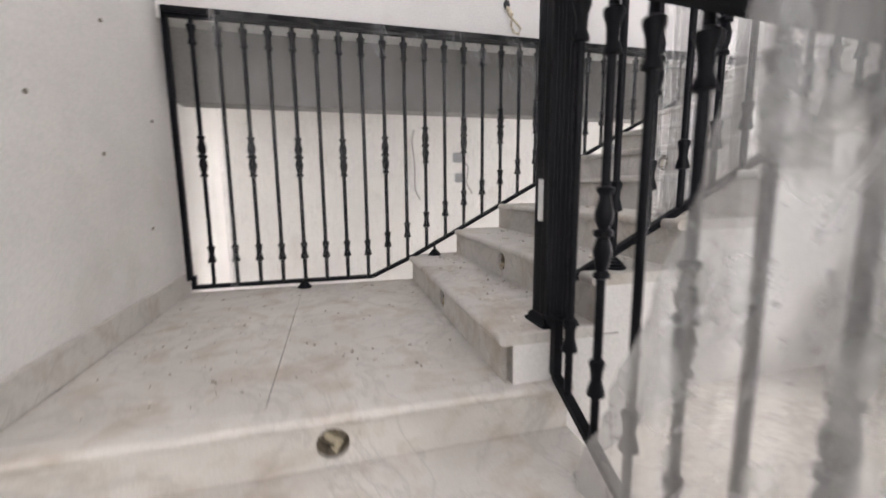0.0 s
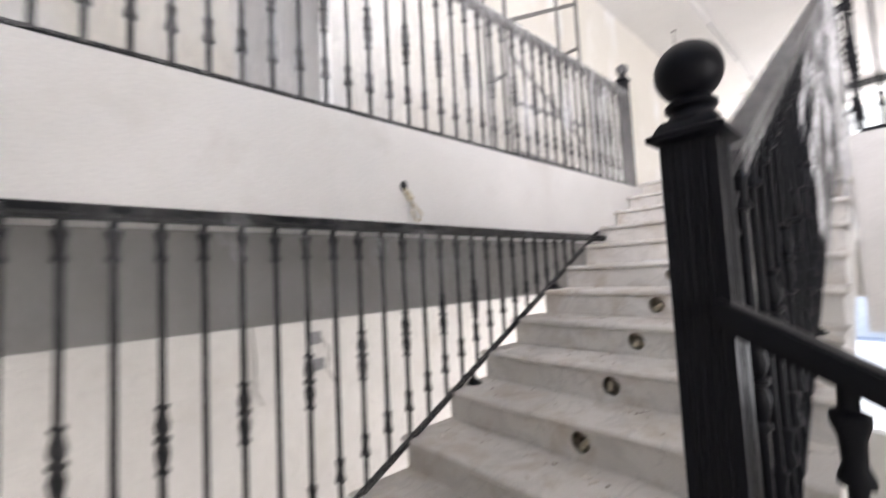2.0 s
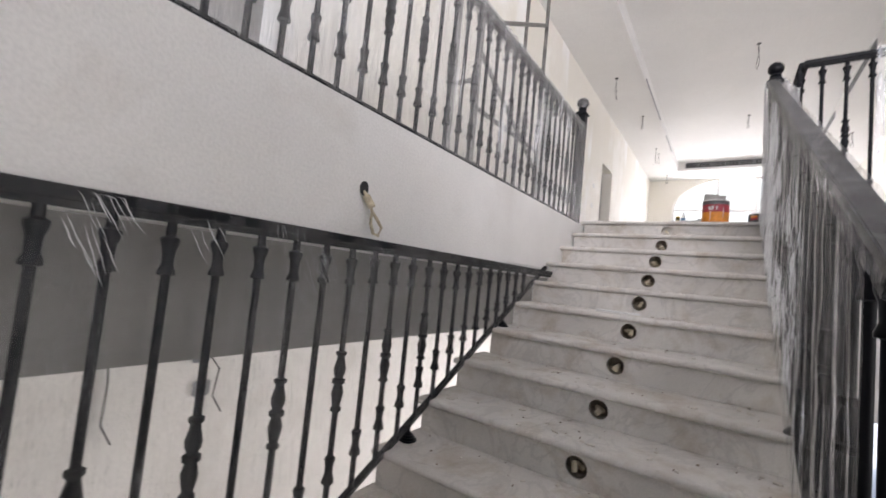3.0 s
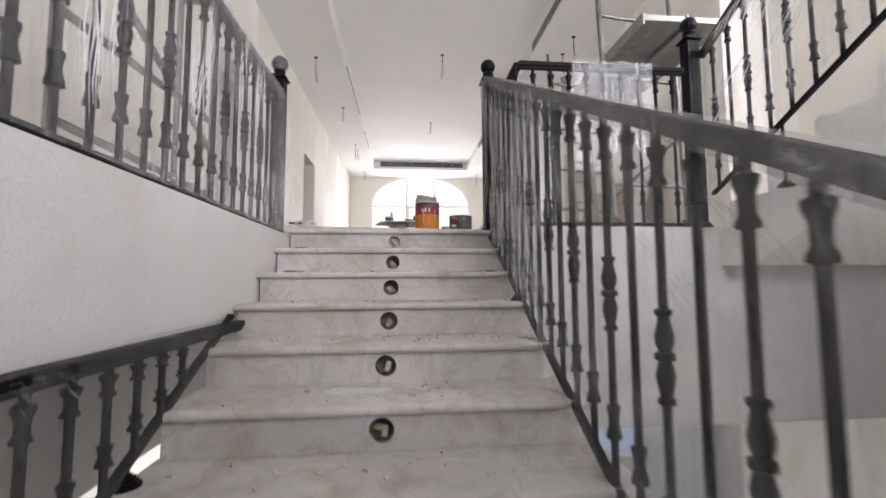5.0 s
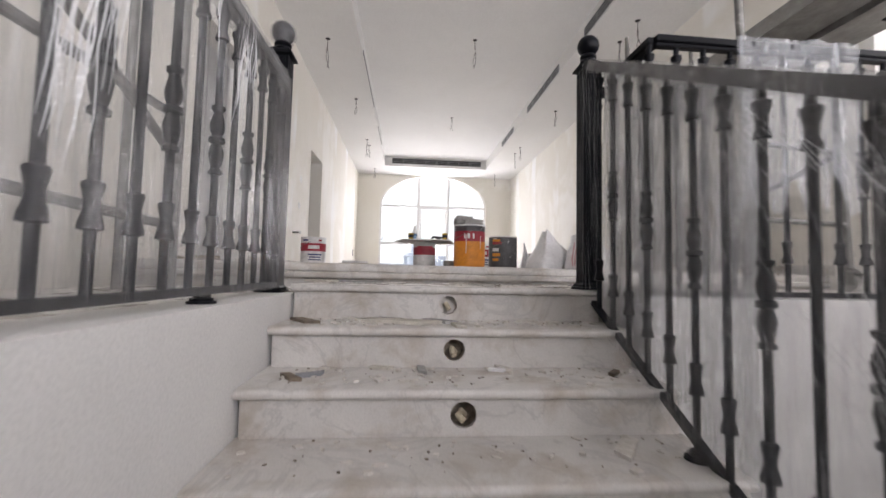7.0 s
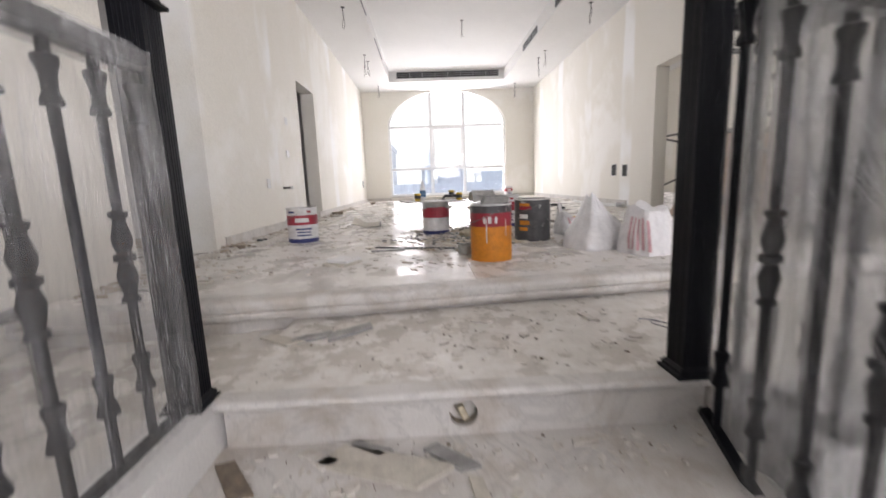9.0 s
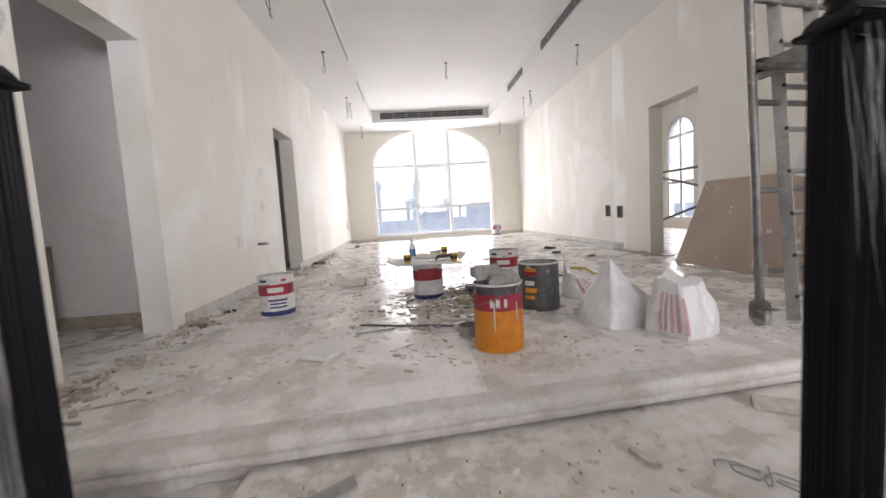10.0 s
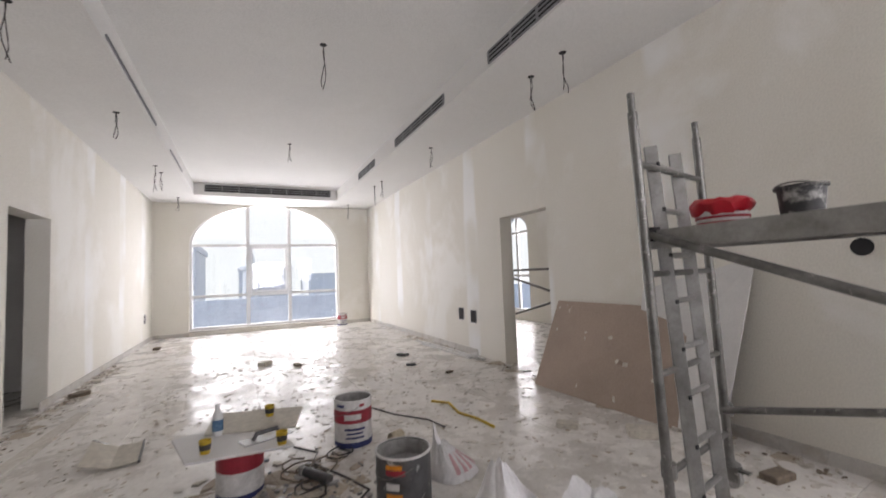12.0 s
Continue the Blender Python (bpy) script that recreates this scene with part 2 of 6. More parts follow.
def add_prism(bm, outline, axis, a0, a1):
    """Extrudes a closed 2D outline along an axis: x -> (y, z), y -> (x, z), z -> (x, y)."""
    def at(p, a):
        return {"x": (a, p[0], p[1]), "y": (p[0], a, p[1]), "z": (p[0], p[1], a)}[axis]
    lo = [bm.verts.new(at(p, a0)) for p in outline]
    hi = [bm.verts.new(at(p, a1)) for p in outline]
    n = len(outline)
    bm.faces.new(lo), bm.faces.new(hi)
    for i in range(n):
        bm.faces.new((lo[i], lo[(i + 1) % n], hi[(i + 1) % n], hi[i]))


def add_lathe(bm, profile, seg=12, centre=(0, 0, 0), square=False, cap=True):
    """Turns (radius, height) pairs about z; square: a four-sided section of that half width."""
    cx, cy, cz = centre
    rings = []
    for r, z in profile:
        if square:
            ring = [bm.verts.new((cx + sx * r, cy + sy * r, cz + z)) for sx, sy in ((-1, -1), (1, -1), (1, 1), (-1, 1))]
        else:
            ring = [bm.verts.new((cx + r * math.cos(2 * math.pi * k / seg), cy + r * math.sin(2 * math.pi * k / seg), cz + z)) for k in range(seg)]
        rings.append(ring)
    n = len(rings[0])
    for a, b in zip(rings, rings[1:]):
        for k in range(n):
            bm.faces.new((a[k], a[(k + 1) % n], b[(k + 1) % n], b[k]))
    if cap:
        bm.faces.new(list(reversed(rings[0]))), bm.faces.new(rings[-1])


def add_tube(bm, points, radius, seg=8):
    """A round bar through points."""
    pts = [Vector(p) for p in points]
    rings = []
    for i, p in enumerate(pts):
        d = (pts[min(i + 1, len(pts) - 1)] - pts[max(i - 1, 0)]).normalized()
        side = d.cross(Vector((0, 0, 1)))
        side = side.normalized() if side.length > 1e-3 else Vector((1, 0, 0))
        up = side.cross(d).normalized()
        rings.append([bm.verts.new(p + radius * (math.cos(2 * math.pi * k / seg) * side + math.sin(2 * math.pi * k / seg) * up)) for k in range(seg)])
    for a, b in zip(rings, rings[1:]):
        for k in range(seg):
            bm.faces.new((a[k], a[(k + 1) % seg], b[(k + 1) % seg], b[k]))
    bm.faces.new(list(reversed(rings[0]))), bm.faces.new(rings[-1])


def add_bar(bm, p0, p1, width, height):
    """A rectangular bar from p0 to p1, height square to its run."""
    a, b = Vector(p0), Vector(p1)
    d = (b - a).normalized()
    side = d.cross(Vector((0, 0, 1)))
    side = side.normalized() if side.length > 1e-3 else Vector((1, 0, 0))
    up = side.cross(d).normalized()
    vs = [bm.verts.new(p + sx * width / 2 * side + sz * height / 2 * up) for p in (a, b) for sx, sz in ((-1, -1), (1, -1), (1, 1), (-1, 1))]
    for q in ((3, 2, 1, 0), (4, 5, 6, 7), (0, 1, 5, 4), (1, 2, 6, 5), (2, 3, 7, 6), (3, 0, 4, 7)):
        bm.faces.new([vs[i] for i in q])


def mesh_of(name, bm, material, smooth=False, bevel=0.0, seg=2):
    bmesh.ops.recalc_face_normals(bm, faces=bm.faces)
    if bevel:
        bmesh.ops.bevel(bm, geom=bm.edges[:], offset=bevel, segments=seg, affect="EDGES", clamp_overlap=True)
    me = bpy.data.meshes.new(name)
    bm.to_mesh(me)
    bm.free()
    me.materials.append(material)
    if smooth:
        me.shade_smooth()
        me.set_sharp_from_angle(angle=radians(40))
    return me


def part(name, bm, material, parent, label="", smooth=False, bevel=0.0, seg=2):
    ob = new(name, mesh_of(name, bm, material, smooth, bevel, seg))
    ob.parent = parent
    return tagged(ob, label)


def piece(name, data, parent, m=None):
    ob = new(name, data)
    ob.parent = parent
    if m is not None:
        ob.matrix_basis = m
    return ob


def thing(name, label, category, at=(0, 0, 0), group="", turn=0.0, kind=""):
    ob = new(name)
    ob.matrix_basis = pose(*at, 0, 0, turn)
    return tagged(ob, label, category, group, kind)


def solid(name, bm, material, label, category, kind="", smooth=False, bevel=0.0, group="", seg=2):
    ob = new(name, mesh_of(name, bm, material, smooth, bevel, seg))
    return tagged(ob, label, category, group, kind)


def wall(name, axis, face, back, a, z, holes, material, label, arch=None, parent=None):
    """A wall between face and back on its axis, along a=(a0, a1), z=(z0, z1), with holes (a0, a1, z0, z1); arch: (hole index, rise) for an arched head."""
    bm = bmesh.new()
    lo, hi = min(face, back), max(face, back)

    def cell(a0, a1, z0, z1):
        if axis == "x":
            add_box(bm, lo, hi, a0, a1, z0, z1)
        else:
            add_box(bm, a0, a1, lo, hi, z0, z1)
    cuts = sorted({a[0], a[1], *[v for h in holes for v in h[:2]]})
    for a0, a1 in zip(cuts, cuts[1:]):
        spans = sorted((h[2], h[3]) for h in holes if h[0] <= a0 + 1e-6 and h[1] >= a1 - 1e-6)
        at = z[0]
        for s0, s1 in spans:
            if s0 > at + 1e-6:
                cell(a0, a1, at, s0)
            at = s1
        if at < z[1] - 1e-6:
            cell(a0, a1, at, z[1])
    if arch:
        h, rise, steps = holes[arch[0]], arch[1], 36
        c, half = (h[0] + h[1]) / 2, (h[1] - h[0]) / 2
        # fills the corners between the arch and the square hole
        for k in range(steps):
            u0, u1 = [-math.cos(math.pi * v / steps) for v in (k, k + 1)]
            z0, z1 = [h[3] - rise + rise * math.sqrt(max(0, 1 - u * u)) for u in (u0, u1)]
            add_prism(bm, [(c + half * u0, z0), (c + half * u1, z1), (c + half * u1, h[3]), (c + half * u0, h[3])] if max(z0, z1) < h[3] - 1e-4
                      else [(c + half * u0, min(z0, h[3] - 1e-3)), (c + half * u1, min(z1, h[3] - 1e-3)), (c + half * u1, h[3]), (c + half * u0, h[3])], axis, lo, hi)
    return solid(name, bm, material, label, "wall", "structure")


# ---- sizes of the place ----
R, G = 0.165, 0.31          # riser and going of the stairs
YL, YR = 0.765, -0.80       # the flight's sides
TOP = 13 * R                # floor strip at the head of the stairs
HALL = 2.265                # hall floor, one kerb above the strip
LOW = -1.815                # floor of the storey below
CEIL = 5.591
WEST, LWALL, RWALL, FAR = -1.36, 1.965, -3.36, 15.774

# ---- large structure ----
# the opening in the west wall is added for the unseen fill lamp
wall("wall_west", "x", WEST, WEST - 0.2, (-4.1, 2.18), (LOW, CEIL), [(-2.6, -0.4, 3.1, 4.8)], WALL_WHITE, "white plastered stair wall with grime and scuffs")
wall("wall_hall_north", "y", LWALL, LWALL + 0.22, (WEST, FAR), (1.9, CEIL), [(5.20, 6.19, 1.9, 4.385), (9.03, 9.99, 1.9, 4.37), (0.16, 0.90, 1.9, 4.1)], WALL_CREAM,
     "cream painted hall wall with unpainted putty patches")
wall("wall_hall_south", "y", RWALL, RWALL - 0.2, (4.45, FAR), (1.5, CEIL), [(7.74, 8.75, 1.5, 4.345)], WALL_CREAM, "cream painted hall wall with putty patches and a doorway")
wall("wall_return", "x", 4.45, 4.65, (-3.9, RWALL - 0.2), (1.5, CEIL), [], WALL_CREAM, "cream painted return wall beside the upper flight")
wall("wall_hall_east", "x", FAR, FAR + 0.22, (-7.1, 2.18), (1.5, CEIL), [(-2.479, 1.202, 2.381, CEIL)], WALL_CREAM, "cream painted end wall with a large arched window", arch=(0, 1.071))
# both openings are added for unseen fill lamps, low and high
wall("wall_stair_south", "y", -3.9, -4.1, (WEST - 0.2, 5.13), (LOW, CEIL), [(-1.1, 1.1, 0.5, 1.9), (1.2, 3.2, 3.4, 4.9)], WALL_CREAM, "pale stairwell wall")
wall("wall_lower_north", "y", 1.91, 2.1, (-1.56, 7.0), (LOW, 1.89), [], WALL_WHITE, "white wall of the storey below with open switch boxes")
wall("wall_lower_east", "x", 7.0, 7.2, (-5.0, 2.1), (LOW, 1.5), [(-3.8, -0.2, -1.0, 0.75)], WALL_WHITE, "white wall of the storey below with a wide window")
wall("wall_stair_beam", "x", 3.34, 3.67, (-3.9, -0.80), (0.775, 2.13), [], SKIM, "gray skimmed beam wall under the upper floor edge")
wall("wall_lower_south", "y", -5.0, -5.2, (3.47, 7.2), (LOW, 1.5), [], WALL_WHITE, "white wall of the storey below")

bm = bmesh.new()
add_box(bm, -1.36, 4.36, YL, YL + 0.3, 1.52, 1.90)
add_box(bm, -1.36, 4.36, YL, YL + 0.2, 1.90, 2.10)
solid("wall_fascia", bm, WALL_WHITE, "white plastered edge of the upper floor beside the stairs", "wall", "structure")
bm = bmesh.new()
add_box(bm, -1.36, 4.2, YL + 0.13, YL + 0.30, 1.115, 1.52)
solid("wall_beam_gray", bm, CONCRETE, "gray unpainted beam below the white floor edge", "wall", "structure")
bm = bmesh.new()
add_box(bm, -1.36, 4.47, YL + 0.2, LWALL, 1.90, 2.095)
solid("floor_corridor", bm, FLOOR_STRIP, "dusty upper corridor floor", "floor", "structure")
bm = bmesh.new()
add_box(bm, G * 12 + 0.047, 4.62, YR, YL, 1.90, TOP - 0.001)
add_box(bm, 3.67, 4.93, -3.9, YR, 1.90, TOP - 0.001)
add_box(bm, 3.80, 4.47, YL, YL + 0.2, 1.90, 2.104)
solid("floor_strip", bm, FLOOR_STRIP, "dirty marble strip at the head of the stairs, strewn with chips", "floor", "structure")
bm = bmesh.new()
add_box(bm, -1.56, 9.0, -5.2, 2.1, LOW - 0.2, LOW)
solid("floor_lower", bm, FLOOR_HALL, "pale marble floor of the storey below", "floor", "structure")
# ceiling with a recessed tray
bm = bmesh.new()
TX0, TX1, TY0, TY1, TZ = 4.937, 14.576, -2.227, 0.992, 5.863
for x0, x1, y0, y1 in ((-1.56, TX0, -7.1, 2.18), (TX1, FAR + 0.22, -7.1, 2.18), (TX0, TX1, TY1, 2.18), (TX0, TX1, -7.1, TY0)):
    add_box(bm, x0, x1, y0, y1, CEIL, TZ + 0.2)
add_box(bm, TX0, TX1, TY0, TY1, TZ, TZ + 0.2)
solid("ceiling", bm, CEILING, "white ceiling with a long recessed tray", "ceiling", "structure")
# the side room behind the doorway and the dim spaces behind the other wall
wall("wall_room_south", "y", -6.79, -6.99, (7.0, FAR), (1.5, CEIL), [(12.563, 13.653, 2.477, 5.114)], WALL_CREAM, "cream wall of the side room with an arched window", arch=(0, 0.48))
wall("wall_room_west", "x", 7.23, 7.0, (-6.79, RWALL - 0.2), (1.5, CEIL), [], WALL_CREAM, "cream wall of the side room")
wall("wall_back_north", "y", 4.4, 4.6, (-1.56, 11.33), (1.9, CEIL), [], WALL_WHITE, "dim wall of the passage")
wall("wall_back_cross", "x", 6.54, 6.74, (LWALL + 0.22, 4.4), (1.9, CEIL), [], WALL_WHITE, "unlit cross wall of the passage")
wall("wall_back_east", "x", 11.13, 11.33, (LWALL + 0.22, 4.4), (1.9, CEIL), [], WALL_WHITE, "unlit cross wall")
# this opening is added for the passage fill lamp
wall("wall_back_west", "x", -1.36, -1.56, (LWALL + 0.22, 4.4), (1.9, CEIL), [(2.3, 3.5, 2.6, 4.2)], WALL_WHITE, "unlit cross wall")
bm = bmesh.new()
add_box(bm, -1.56, 11.33, 2.19, 4.6, CEIL, CEIL + 0.2)
solid("ceiling_passage", bm, CEILING, "unlit passage ceiling", "ceiling", "structure")
bm = bmesh.new()
add_box(bm, -1.36, 4.47, LWALL + 0.001, 4.6, 1.9, 2.09)
solid("floor_passage", bm, CONCRETE, "rough gray passage floor", "floor", "structure")
bm = bmesh.new()
add_box(bm, -1.56, FAR + 0.22, -7.1, 4.6, TZ + 0.25, TZ + 0.35)
solid("roof", bm, CONCRETE, "flat concrete roof", "roof", "structure")

# hall floor: large slabs with fine joints, a rounded kerb at the edge
hall_floor = thing("floor_hall", "polished marble hall floor, dusty, smeared and littered", "floor", kind="structure")
def kerb_x(y):
    """Front of the kerb, which runs slightly askew across the hall's mouth."""
    return 4.51 - 0.10 * y


bm = bmesh.new()
add_prism(bm, [(kerb_x(RWALL - 0.3) + 0.10, RWALL - 0.3), (FAR, RWALL - 0.3), (FAR, LWALL + 0.3), (kerb_x(LWALL + 0.3) + 0.10, LWALL + 0.3)], "z", 2.02, HALL - 0.006)
add_box(bm, 7.0, FAR, -6.9, RWALL - 0.3, 2.02, HALL - 0.006)
add_box(bm, 4.47, 11.13, LWALL + 0.3, 4.4, 2.02, HALL - 0.006)
part("screed", bm, FLOOR_STRIP, hall_floor)
SX, SY, FIRST = 1.20, 1.066, 5.70
slabs = {}
for j in range(5):
    y0 = RWALL + 0.002 + j * SY
    y1 = min(y0 + SY, LWALL) - 0.002
    bm = bmesh.new()
    add_prism(bm, [(kerb_x(y0) + 0.126, y0), (FIRST - 0.002, y0), (FIRST - 0.002, y1), (kerb_x(y1) + 0.126, y1)], "z", HALL - 0.006, HALL)
    piece("floor_slab", mesh_of("floor_slab", bm, FLOOR_HALL), hall_floor)
    for i in range(9):
        x0 = FIRST + i * SX
        w, d = min(SX, FAR - x0) - 0.002, y1 - y0
        if w <= 0.05:
            continue
        key = (round(w, 3), round(d, 3))
        if key not in slabs:
            bm = bmesh.new()
            add_box(bm, 0, w, 0, d, -0.006, 0.0)
            slabs[key] = mesh_of("floor_slab", bm, FLOOR_HALL)
        piece("floor_slab", slabs[key], hall_floor, pose(x0, y0, HALL))
bm = bmesh.new()
nose = [(0.034 - 0.034 * math.sin(a), HALL - 0.034 + 0.034 * math.cos(a)) for a in [math.pi * k / 16 for k in range(9)]]
nose += [(0.001, HALL - 0.050), (0.006, HALL - 0.055), (0.010, HALL - 0.056), (0.010, HALL - 0.0585), (0.004, HALL - 0.060), (-0.002, HALL - 0.066)]
nose += [(-0.002, TOP + 0.034), (0.005, TOP + 0.023), (0.018, TOP + 0.018)]
add_prism(bm, nose + [(0.053, TOP + 0.018), (0.053, TOP - 0.10), (0.123, TOP - 0.10), (0.123, HALL)], "y", RWALL + 0.002, LWALL - 0.002)
for v in bm.verts:
    v.co.x += kerb_x(v.co.y)
part("kerb", bm, MARBLE, hall_floor, "rounded marble kerb", smooth=True)


# ---- stairs ----
def tread_mesh(length, depth, thick=0.034, over=0.03):
    """Local: x from the riser face (0) backwards, y across, top at z = 0; a rounded nose."""
    bm = bmesh.new()
    r = thick / 2
    outline = [(-over + r - r * math.sin(a), -r + r * math.cos(a)) for a in [math.pi * k / 8 for k in range(9)]]
    add_prism(bm, outline + [(depth, -thick), (depth, 0)], "y", 0, length)
    return mesh_of("tread", bm, MARBLE, smooth=True)


def riser_mesh(length, height, hole_at=None, rad=0.046, thick=0.02):
    """Local: face in the plane x = 0, y across from 0, z up from 0; an open round socket at hole_at (y, z)."""
    bm = bmesh.new()
    if hole_at is None:
        add_box(bm, 0, thick, 0, length, 0, height)
        return mesh_of("riser", bm, MARBLE)
    hy, hz = hole_at
    n = 24
    for x in (0.0, thick):
        ring = [bm.verts.new((x, hy + rad * math.cos(2 * math.pi * k / n), hz + rad * math.sin(2 * math.pi * k / n))) for k in range(n)]
        edge = []
        for k in range(n):
            c, s = math.cos(2 * math.pi * k / n), math.sin(2 * math.pi * k / n)
            reach = min([(length - hy) / c if c > 1e-6 else 1e9, -hy / c if c < -1e-6 else 1e9, (height - hz) / s if s > 1e-6 else 1e9, -hz / s if s < -1e-6 else 1e9])
            edge.append(bm.verts.new((x, hy + c * reach, hz + s * reach)))
        corner = {}
        for cy, cz in ((0, 0), (length, 0), (length, height), (0, height)):
            corner[(cy, cz)] = bm.verts.new((x, cy, cz))
        for k in range(n):
            a, b = edge[k], edge[(k + 1) % n]
            loop = [ring[k], a]
            if abs(a.co.y - b.co.y) > 1e-6 and abs(a.co.z - b.co.z) > 1e-6:
                cy = a.co.y if abs(a.co.y) < 1e-6 or abs(a.co.y - length) < 1e-6 else b.co.y
                cz = a.co.z if abs(a.co.z) < 1e-6 or abs(a.co.z - height) < 1e-6 else b.co.z
                v = corner[(0 if cy < length / 2 else length, 0 if cz < height / 2 else height)]
                if (v.co - a.co).length > 1e-5 and (v.co - b.co).length > 1e-5:
                    loop.append(v)
            loop += [b, ring[(k + 1) % n]]
            bm.faces.new(loop)
        if x == 0.0:
            front = ring
        else:
            for k in range(n):
                bm.faces.new((front[k], front[(k + 1) % n], ring[(k + 1) % n], ring[k]))
    bmesh.ops.delete(bm, geom=[v for v in bm.verts if not v.link_faces], context="VERTS")
    return mesh_of("riser", bm, MARBLE)


def socket(parent, x, y, z, seed, axis="x"):
    """The round light socket behind a riser: a cup, a clip and a loose stub of cable."""
    rnd = random.Random(seed)
    cup = bmesh.new()
    n, r = 24, 0.046
    rings = [[cup.verts.new((d, r * math.cos(2 * math.pi * k / n), r * math.sin(2 * math.pi * k / n))) for k in range(n)] for d in (0.016, 0.075)]
    for k in range(n):
        cup.faces.new((rings[0][k], rings[0][(k + 1) % n], rings[1][(k + 1) % n], rings[1][k]))
    cup.faces.new(rings[1])
    spin = rnd.uniform(-0.6, 0.6)
    m = pose(x, y, z, 0, 0, 0) if axis == "x" else pose(x, y, z, 0, 0, 90)
    s = part("light_socket", cup, DUST, parent, "dirty open round light socket")
    s.matrix_basis = m
    blob = bmesh.new()
    a = [(0.068, -0.012, -0.02), (0.045, rnd.uniform(-0.02, 0.02), 0.0), (0.02, rnd.uniform(-0.02, 0.02), rnd.uniform(-0.02, 0.012)), (0.006, spin * 0.03, -0.022)]
    add_tube(blob, a, 0.012, 8)
    part("cable_stub", blob, STUB, s, "cream taped cable stub", smooth=True)


STUB = surface("cream_tape", (0.62, 0.55, 0.40), (0.42, 0.36, 0.26), 40, (0.6, 0.8), 0.3, 150)
stairs = thing("staircase", "dusty white marble stairs with open round light sockets in the risers", "stairs", kind="structure")
bm = bmesh.new()
prof = [(0.085, -0.05)]
for i in range(13):
    prof += [(G * i + 0.085, R * (i + 1) - 0.036), (G * (i + 1) + 0.085, R * (i + 1) - 0.036)]
prof += [(G * 13 + 0.085, TOP - 0.30), (G * 12, TOP - 0.46), (0.35, -0.30), (0.085, -0.30)]
add_prism(bm, prof, "y", YR + 0.012, YL - 0.008)
for i in range(13):
    for y0, y1 in ((YR + 0.012, -0.12), (0.12, YL - 0.008)):
        add_box(bm, G * i + 0.0215, G * i + 0.0855, y0, y1, R * i - 0.03, R * (i + 1) - 0.0365)
part("stair_body", bm, WALL_WHITE, stairs, "white plastered stair side")
meshes = {}
for i in range(1, 14):
    left = 0.80 if R * i < 1.09 else YL - 0.003
    length = left - YR
    depth = G + 0.02 if i < 13 else 0.045
    key = (round(length, 3), round(depth, 3))
    if key not in meshes:
        meshes[key] = tread_mesh(length, depth)
    piece("tread", meshes[key], stairs, pose(G * (i - 1), YR, R * i))
    piece("riser", riser_mesh(length - 0.03, R - 0.035, (-YR - 0.015, 0.072)), stairs, pose(G * (i - 1) + 0.001, YR + 0.015, R * (i - 1) + 0.0005))
    socket(stairs, G * (i - 1) + 0.001, 0.0, R * (i - 1) + 0.0725, i)

lower = thing("staircase", "dusty marble landing and lower flight of stairs", "stairs", kind="structure")
bm = bmesh.new()
prof = [(0.80, -0.036), (YR + 0.085, -0.036)]
for k in range(1, 11):
    prof += [(YR + 0.085 - G * (k - 1), -R * k - 0.036), (YR + 0.085 - G * k, -R * k - 0.036)]
prof += [(YR + 0.085 - G * 10, LOW - 0.1), (YR - G * 9, LOW - 0.1), (YR, -0.40), (0.80, -0.30)]
add_prism(bm, prof, "x", WEST + 0.005, 0.20)
for k in range(11):
    for x0, x1 in ((WEST + 0.005, -0.66), (-0.38, 0.20)):
        add_box(bm, x0, x1, YR - G * k + 0.0215, YR - G * k + 0.0855, -R * (k + 1) - 0.03, -R * k - 0.0365)
part("stair_body", bm, WALL_WHITE, lower, "white plastered stair side")
for x0, x1, y0, y1 in ((WEST, -0.70, -0.05, 0.80), (-0.70, 0.02, -0.05, 0.80), (WEST, -0.70, -0.739, -0.05), (-0.70, 0.02, -0.739, -0.05)):
    bm = bmesh.new()
    add_box(bm, x0 + 0.0015, x1 - 0.0015, y0 + 0.0015, y1 - 0.0015, -0.034, 0.0)
    piece("floor_slab", mesh_of("floor_slab", bm, MARBLE), lower)
width = 0.21 - WEST
nose_mesh, step_mesh = tread_mesh(width, 0.06), tread_mesh(width, G + 0.02)
for k in range(0, 11):
    y = YR - G * k
    piece("tread", nose_mesh if k == 0 else step_mesh, lower, Matrix.Translation((0.21, y, -R * k)) @ pose(0, 0, 0, 0, 0, 90))
    hole = (0.21 + 0.52, 0.068)
    piece("riser", riser_mesh(width - 0.004, R - 0.035, hole), lower, Matrix.Translation((0.208, y + 0.001, -R * (k + 1) + 0.0005)) @ pose(0, 0, 0, 0, 0, 90))
    socket(lower, 0.208 - hole[0], y + 0.001, -R * (k + 1) + 0.0685, 40 + k, axis="y")
bm = bmesh.new()
add_box(bm, WEST, WEST + 0.026, -0.80, 0.78, 0.001, 0.12)
tagged(solid("baseboard", bm, MARBLE, "low marble skirting along the stair wall", "baseboard", "structure", bevel=0.003), group="")

# upper flight, beyond the stairwell
up = thing("staircase", "plastered upper flight of stairs rising beyond the stairwell", "stairs", kind="structure")
bm = bmesh.new()
prof = [(3.345, 2.129)]
for k in range(12):
    prof += [(3.24 - G * k, 2.129 + R * k), (3.24 - G * k, 2.129 + R * (k + 1))]
prof += [(3.24 - G * 12, 2.129 + R * 12), (3.24 - G * 12, 2.129 + R * 11 - 0.2), (3.24 - G * 0.6, 1.86), (3.345, 1.86)]
add_prism(bm, prof, "y", -3.9, -2.30)
part("stair_body", bm, WALL_WHITE, up)


